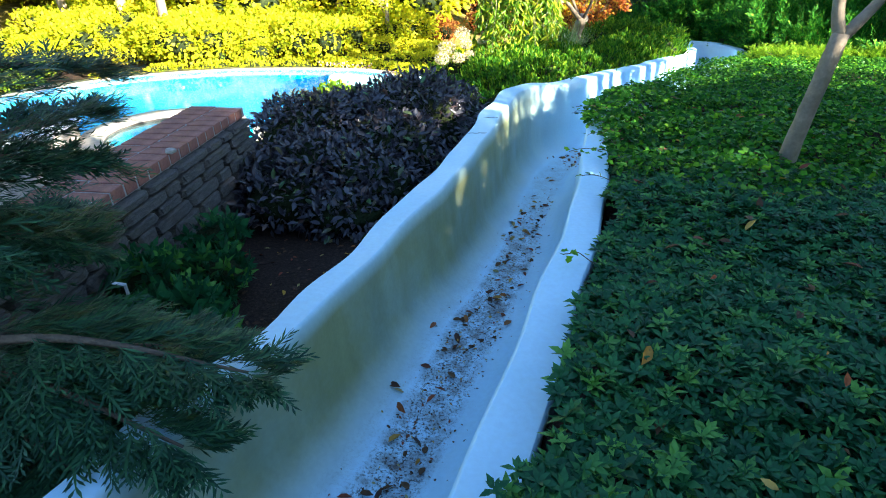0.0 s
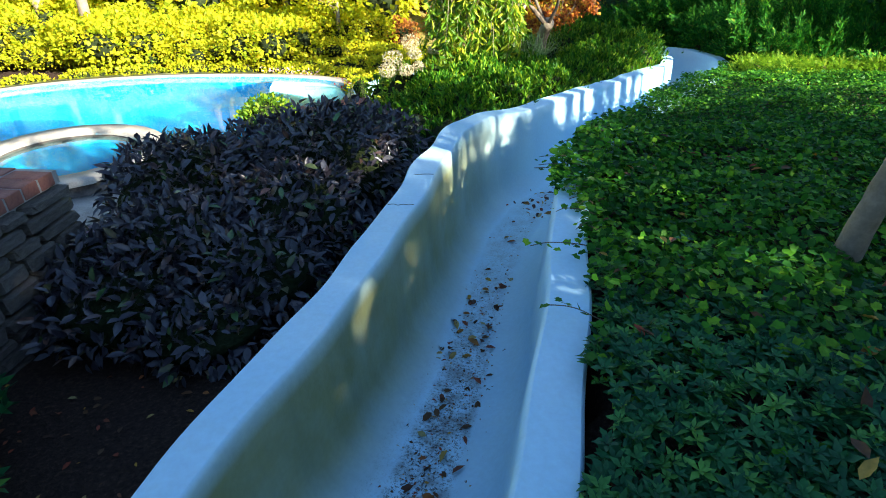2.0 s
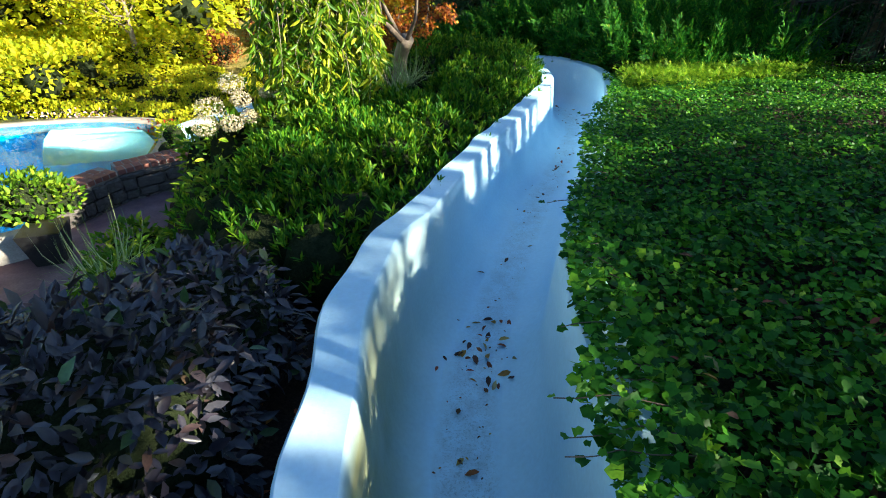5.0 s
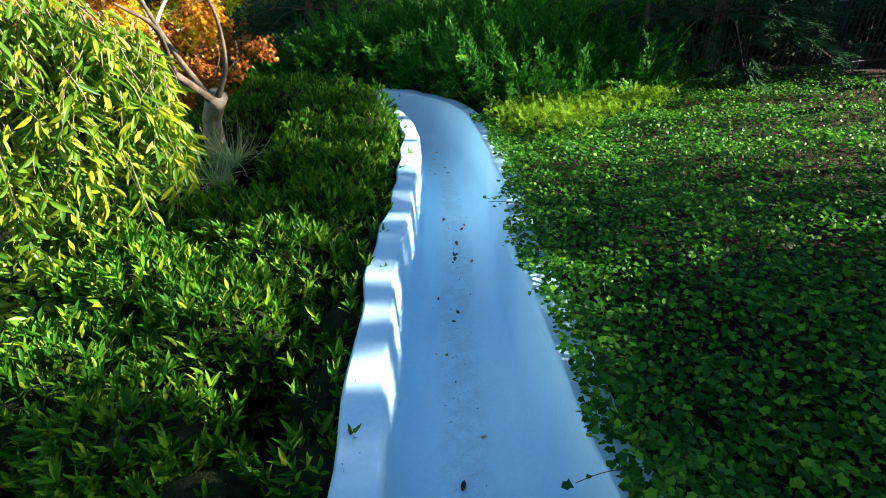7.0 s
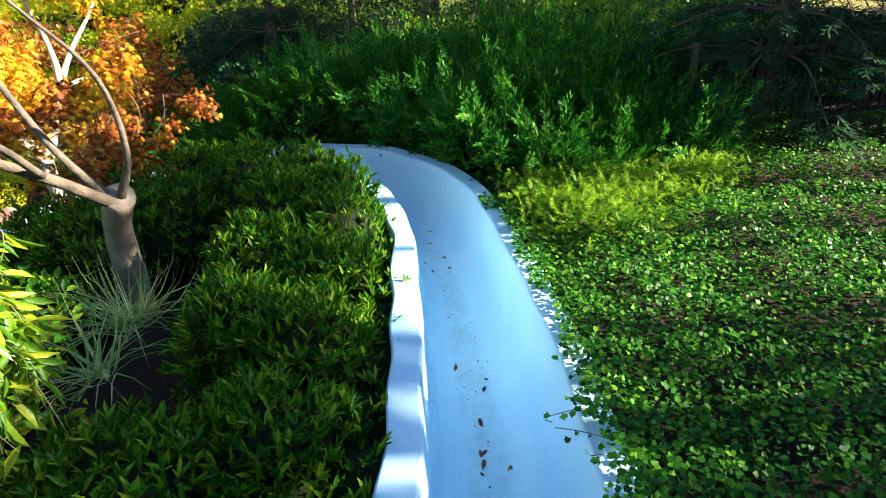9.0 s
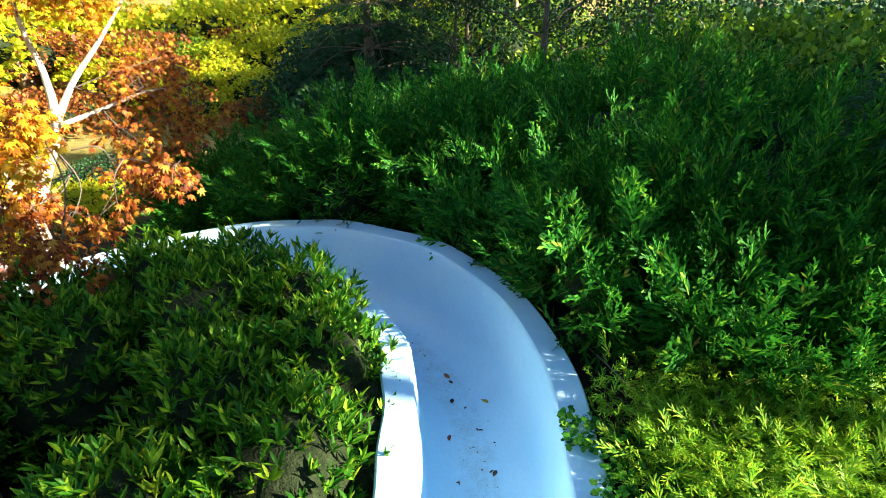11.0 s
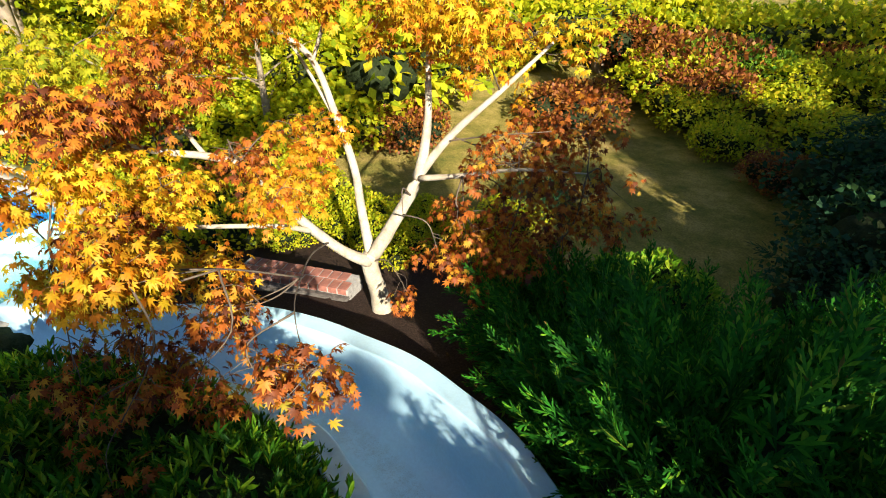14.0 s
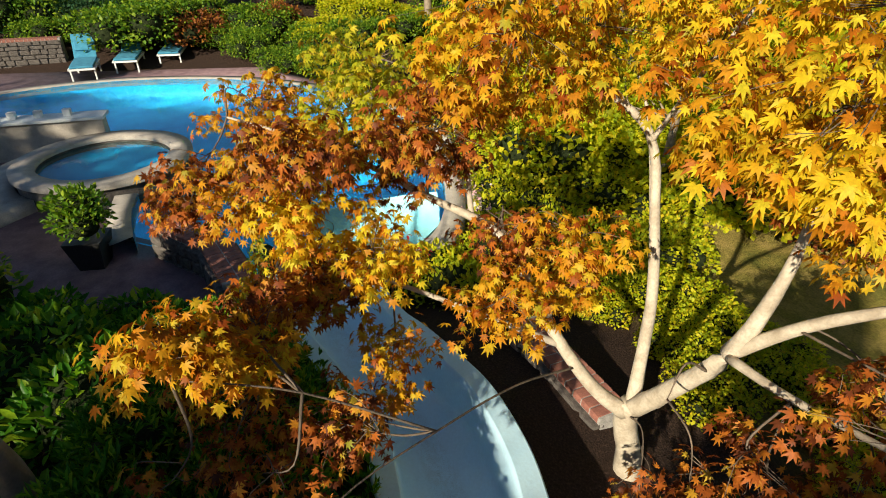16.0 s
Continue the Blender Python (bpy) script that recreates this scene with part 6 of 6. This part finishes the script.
def pot_plant(x, y):
    ob = thing("potted_shrub", "green leafy shrub in a dark square pot on the terrace", "potted plant", (x, y, DECK_Z))
    bm = bmesh.new()
    made = bmesh.ops.create_cone(bm, cap_ends=True, segments=4, radius1=0.2, radius2=0.3, depth=0.4)["verts"]
    bmesh.ops.rotate(bm, cent=(0, 0, 0), matrix=Matrix.Rotation(radians(45), 3, "Z"), verts=made)
    bmesh.ops.translate(bm, vec=(x, y, DECK_Z + 0.2), verts=made)
    part("pot", bm, M_METAL, ob, "dark square pot")
    blobs = [(x, y, DECK_Z + 0.72, 0.36, 0.36, 0.32), (x + 0.2, y + 0.1, DECK_Z + 0.65, 0.25, 0.25, 0.22), (x - 0.2, y - 0.1, DECK_Z + 0.66, 0.25, 0.25, 0.22)]
    pos, normal = on_blobs(blobs, 900, 0.2)
    part_mesh("foliage", scatter("foliage", ROUND_LEAF, pos, leafy(normal), rng.uniform(0.05, 0.09, len(pos)), M_GREENWOODS), ob)
    part_mesh("inner_mass", core_mesh(blobs, 0.7), ob)


def feature_wall():
    """A low white wall across the pool beside the spa with a row of white blocks on it."""
    wall = thing("feature_wall", "low white stone wall beside the spa", "wall", (-5.7, 8.0, -0.7))
    bm = bmesh.new()
    box_bm(bm, -0.15, 0.15, -1.1, 0.95, -0.35, 0.5, 0.02)
    bm.transform(pose(-5.72, 7.9, -0.65, 0, 0, 8))
    part("wall_body", bm, M_COPING, wall)
    bm = bmesh.new()
    box_bm(bm, -0.22, 0.22, -1.15, 1.0, 0.502, 0.56, 0.015)
    bm.transform(pose(-5.72, 7.9, -0.65, 0, 0, 8))
    part("coping", bm, M_WHITECLOTH, wall, "white coping")
    for y in (-0.85, -0.45, -0.05, 0.4):
        bm = bmesh.new()
        box_bm(bm, -0.06, 0.06, y - 0.06, y + 0.06, 0.562, 0.68, 0.01)
        bm.transform(pose(-5.72, 7.9, -0.65, 0, 0, 8))
        part("block", bm, M_WHITECLOTH, wall)


def handrail():
    ob = thing("handrail", "thin black metal handrail beside the steps", "handrail", (3.6, 15.5, -0.4))
    part_mesh("rail", tubes_mesh("rail", [([(3.45, 15.45, 0.03), (3.75, 15.58, 0.03), (4.15, 15.75, 0.02)], [0.014] * 3)], M_METAL, 6, 0), ob)
    for x, y in ((3.5, 15.47), (4.1, 15.73)):
        bm = bmesh.new()
        box_bm(bm, x - 0.012, x + 0.012, y - 0.012, y + 0.012, float(land([(x, y)])[0]) - 0.05, 0.03)
        part("post", bm, M_METAL, ob)


def small_things():
    tag = thing("plant_label", "small white plant label lying among the low shrubs", "label", (-0.76, 2.35, 1.13))
    bm = bmesh.new()
    box_bm(bm, -0.032, 0.032, -0.009, 0.009, 0, 0.003, 0.001)
    bm.transform(pose(-0.76, 2.35, 1.15, 8, 12, 5))
    part("card", bm, M_WHITECLOTH, tag)
    bm = bmesh.new()
    box_bm(bm, -0.006, 0.006, -0.004, 0.004, -0.26, 0.0)
    bm.transform(pose(-0.73, 2.35, 1.15))
    part("stake", bm, M_WHITECLOTH, tag)
    bm = bmesh.new()
    made = bmesh.ops.create_icosphere(bm, subdivisions=2, radius=0.03)["verts"]
    for v in made:
        v.co.z *= 0.55
        v.co += Vector(rng.normal(0, 0.0015, 3))
    bm.transform(pose(-0.9, 3.26, 1.433, 0, 0, 20))
    tagged(new("pebble", mesh_of(bm, M_COPING)), "pale rounded pebble lying on the brick wall cap", "stone")


def rim_cracks():
    """Hairline cracks across the slide's rim, filled with dirt."""
    for y in (4.04, 4.47):
        k = int(np.abs(SL[:, 1] - y).argmin())
        pts = []
        for u in np.linspace(0, 1, 6):
            p = SL[k, :2] - SL_SIDE[k] * (SL[k, 2] + 0.005 + 0.13 * u) + SL_AHEAD[k] * rng.normal(0, 0.004)
            pts.append((*p, SL[k, 3] + 0.0065 - 0.012 * u))
        ob = new("rim_crack", tubes_mesh("rim_crack", [(pts, [0.0014] * 6)], M_DARKFILL, 4))
        tagged(ob, "dark hairline crack across the white rim", "crack", "cracks in the rim")


def mesh_of(bm, mat):
    me = bpy.data.meshes.new("pebble")
    bm.to_mesh(me)
    bm.free()
    me.materials.append(mat)
    return me


def fallen_leaves():
    """Leaves and crumbs lying on the slide's bottom and rim, and on the mulch."""
    n = 1500
    i = np.where(rng.random(n) < 0.86, rng.uniform(0, 80, n), rng.uniform(70, 210, n)).astype(int)
    lat = rng.normal(0.02, 0.10, n)
    pos = np.c_[SL[i, :2] + SL_SIDE[i] * lat[:, None] + SL_AHEAD[i] * rng.uniform(-0.05, 0.05, (n, 1)), SL[i, 4] + 0.004 + 0.25 * np.clip(np.abs(lat) - 0.12, 0, 1) ** 1.3]
    turn = frames_of(np.c_[rng.normal(size=(n, 2)), rng.normal(0, 0.15, n)], np.c_[rng.normal(0, 0.25, (n, 2)), np.ones(n)])
    size = np.where(rng.random(n) < 0.9, rng.uniform(0.006, 0.02, n), rng.uniform(0.03, 0.06, n))
    tagged(new("leaf_litter", scatter("leaf_litter", ROUND_LEAF, pos, turn, size, M_FALLEN)), "dry brown leaf crumbs along the slide's bottom", "litter", kind="stuff")
    n = 150
    i = np.where(rng.random(n) < 0.6, rng.uniform(0, 75, n), np.where(rng.random(n) < 0.65, rng.normal(100, 4, n), rng.uniform(75, 215, n))).astype(int)
    lat = rng.normal(0.0, 0.12, n)
    pos = np.c_[SL[i, :2] + SL_SIDE[i] * lat[:, None] + rng.normal(0, 0.03, (n, 2)), SL[i, 4] + 0.012 + 0.25 * np.clip(np.abs(lat) - 0.12, 0, 1) ** 1.3]
    turn = frames_of(np.c_[rng.normal(size=(n, 2)), rng.normal(0, 0.25, n)], np.c_[rng.normal(0, 0.4, (n, 2)), np.ones(n)])
    tagged(new("dry_leaves", scatter("dry_leaves", PURPLE_LEAF, pos, turn, rng.uniform(0.035, 0.075, n), M_DRYLEAF)), "curled dry yellow and brown leaves in the slide", "litter", kind="stuff")
    n = 900
    xy = np.c_[rng.uniform(1.2, 6.0, n), rng.uniform(0.0, 5.5, n)]
    lat, k = beside(xy)
    xy = xy[lat > SL[k, 2] + RIM + 0.05]
    pos = np.c_[xy, land(xy) + rng.uniform(0.06, 0.19, len(xy))]
    turn = frames_of(np.c_[rng.normal(size=(len(xy), 2)), rng.normal(0, 0.3, len(xy))], np.c_[rng.normal(0, 0.4, (len(xy), 2)), np.ones(len(xy))])
    tagged(new("bed_litter", scatter("bed_litter", PURPLE_LEAF, pos, turn, rng.uniform(0.03, 0.075, len(xy)), M_FALLEN)), "red and brown fallen leaves caught in the groundcover", "litter", kind="stuff")
    n = 1400
    xy = np.c_[rng.uniform(-1.3, 1.2, n), rng.uniform(1, 8, n)]
    lat, k = beside(xy)
    xy = xy[lat < -SL[k, 2] - RIM - 0.03]
    pos = np.c_[xy, land(xy) + 0.012]
    turn = frames_of(np.c_[rng.normal(size=(len(xy), 2)), rng.normal(0, 0.2, len(xy))], np.c_[rng.normal(0, 0.3, (len(xy), 2)), np.ones(len(xy))])
    tagged(new("mulch_litter", scatter("mulch_litter", ROUND_LEAF, pos, turn, rng.uniform(0.012, 0.05, len(xy)), M_FALLEN)), "fallen brown leaves on the dark mulch", "litter", kind="stuff")


build_pool()
build_spa()
build_decks()
cap_wall("garden_wall", "stone-faced garden wall with a wide red brick cap, in shade", (-1.04, 4.22), (-1.26, 0.6), 0.40, 1.42, 0.4, 2, (0.05, 0.1))
cap_wall("pool_wall", "low stone wall with a sunlit red brick cap at the pool's edge", (-1.92, 10.82), (-1.3, 11.55), 0.38, -0.36, -0.9, 2)
cap_wall("pool_wall", "low stone wall with a sunlit red brick cap at the pool's edge", (-1.24, 11.6), (-0.35, 12.02), 0.38, -0.36, -0.9, 2)
cap_wall("brick_edging", "low brick-capped wall behind the maple", (0.9, 14.78), (2.12, 15.12), 0.3, -0.22, -0.6, 2)
cap_wall("terrace_wall", "short stone wall with a red brick cap below the shrubs", (0.02, 10.45), (0.3, 9.7), 0.4, -0.3, -0.9, 2)
cap_wall("planter_wall", "dark stone planter wall behind the loungers", (-12.9, 2.4), (-13.5, 5.1), 0.35, 0.0, -0.85, 2)
feature_wall()
groundcover()
ivy_shoots()
left_shrubs()
flower_bed()
juniper_hedge()
grass_tuft(2.5, 10.2, 0.8, 130, 0.46)
grass_tuft(-0.15, 7.05, 0.5, 90, 0.5)
grass_tuft(2.28, 9.85, 0.8, 60, 0.5)
maple_tree()
weeping_tree()
crape_trunk()
conifer_bough()
rng = np.random.default_rng(21)
woods()
rng = np.random.default_rng(11)
shade_trees()
dark_conifer(7.8, 20.4, 0.3, 3.4, 2.7, 75)
dark_conifer(9.3, 9.9, 0.9, 2.5, 1.8, 75)
for spot in ((-12.2, 6.1, 105), (-13.1, 7.0, 98), (-13.9, 8.0, 95)):
    lounger(*spot, M_CUSHION)
fence()
pot_plant(-1.65, 10.02)
handrail()
fallen_leaves()
small_things()
rim_cracks()
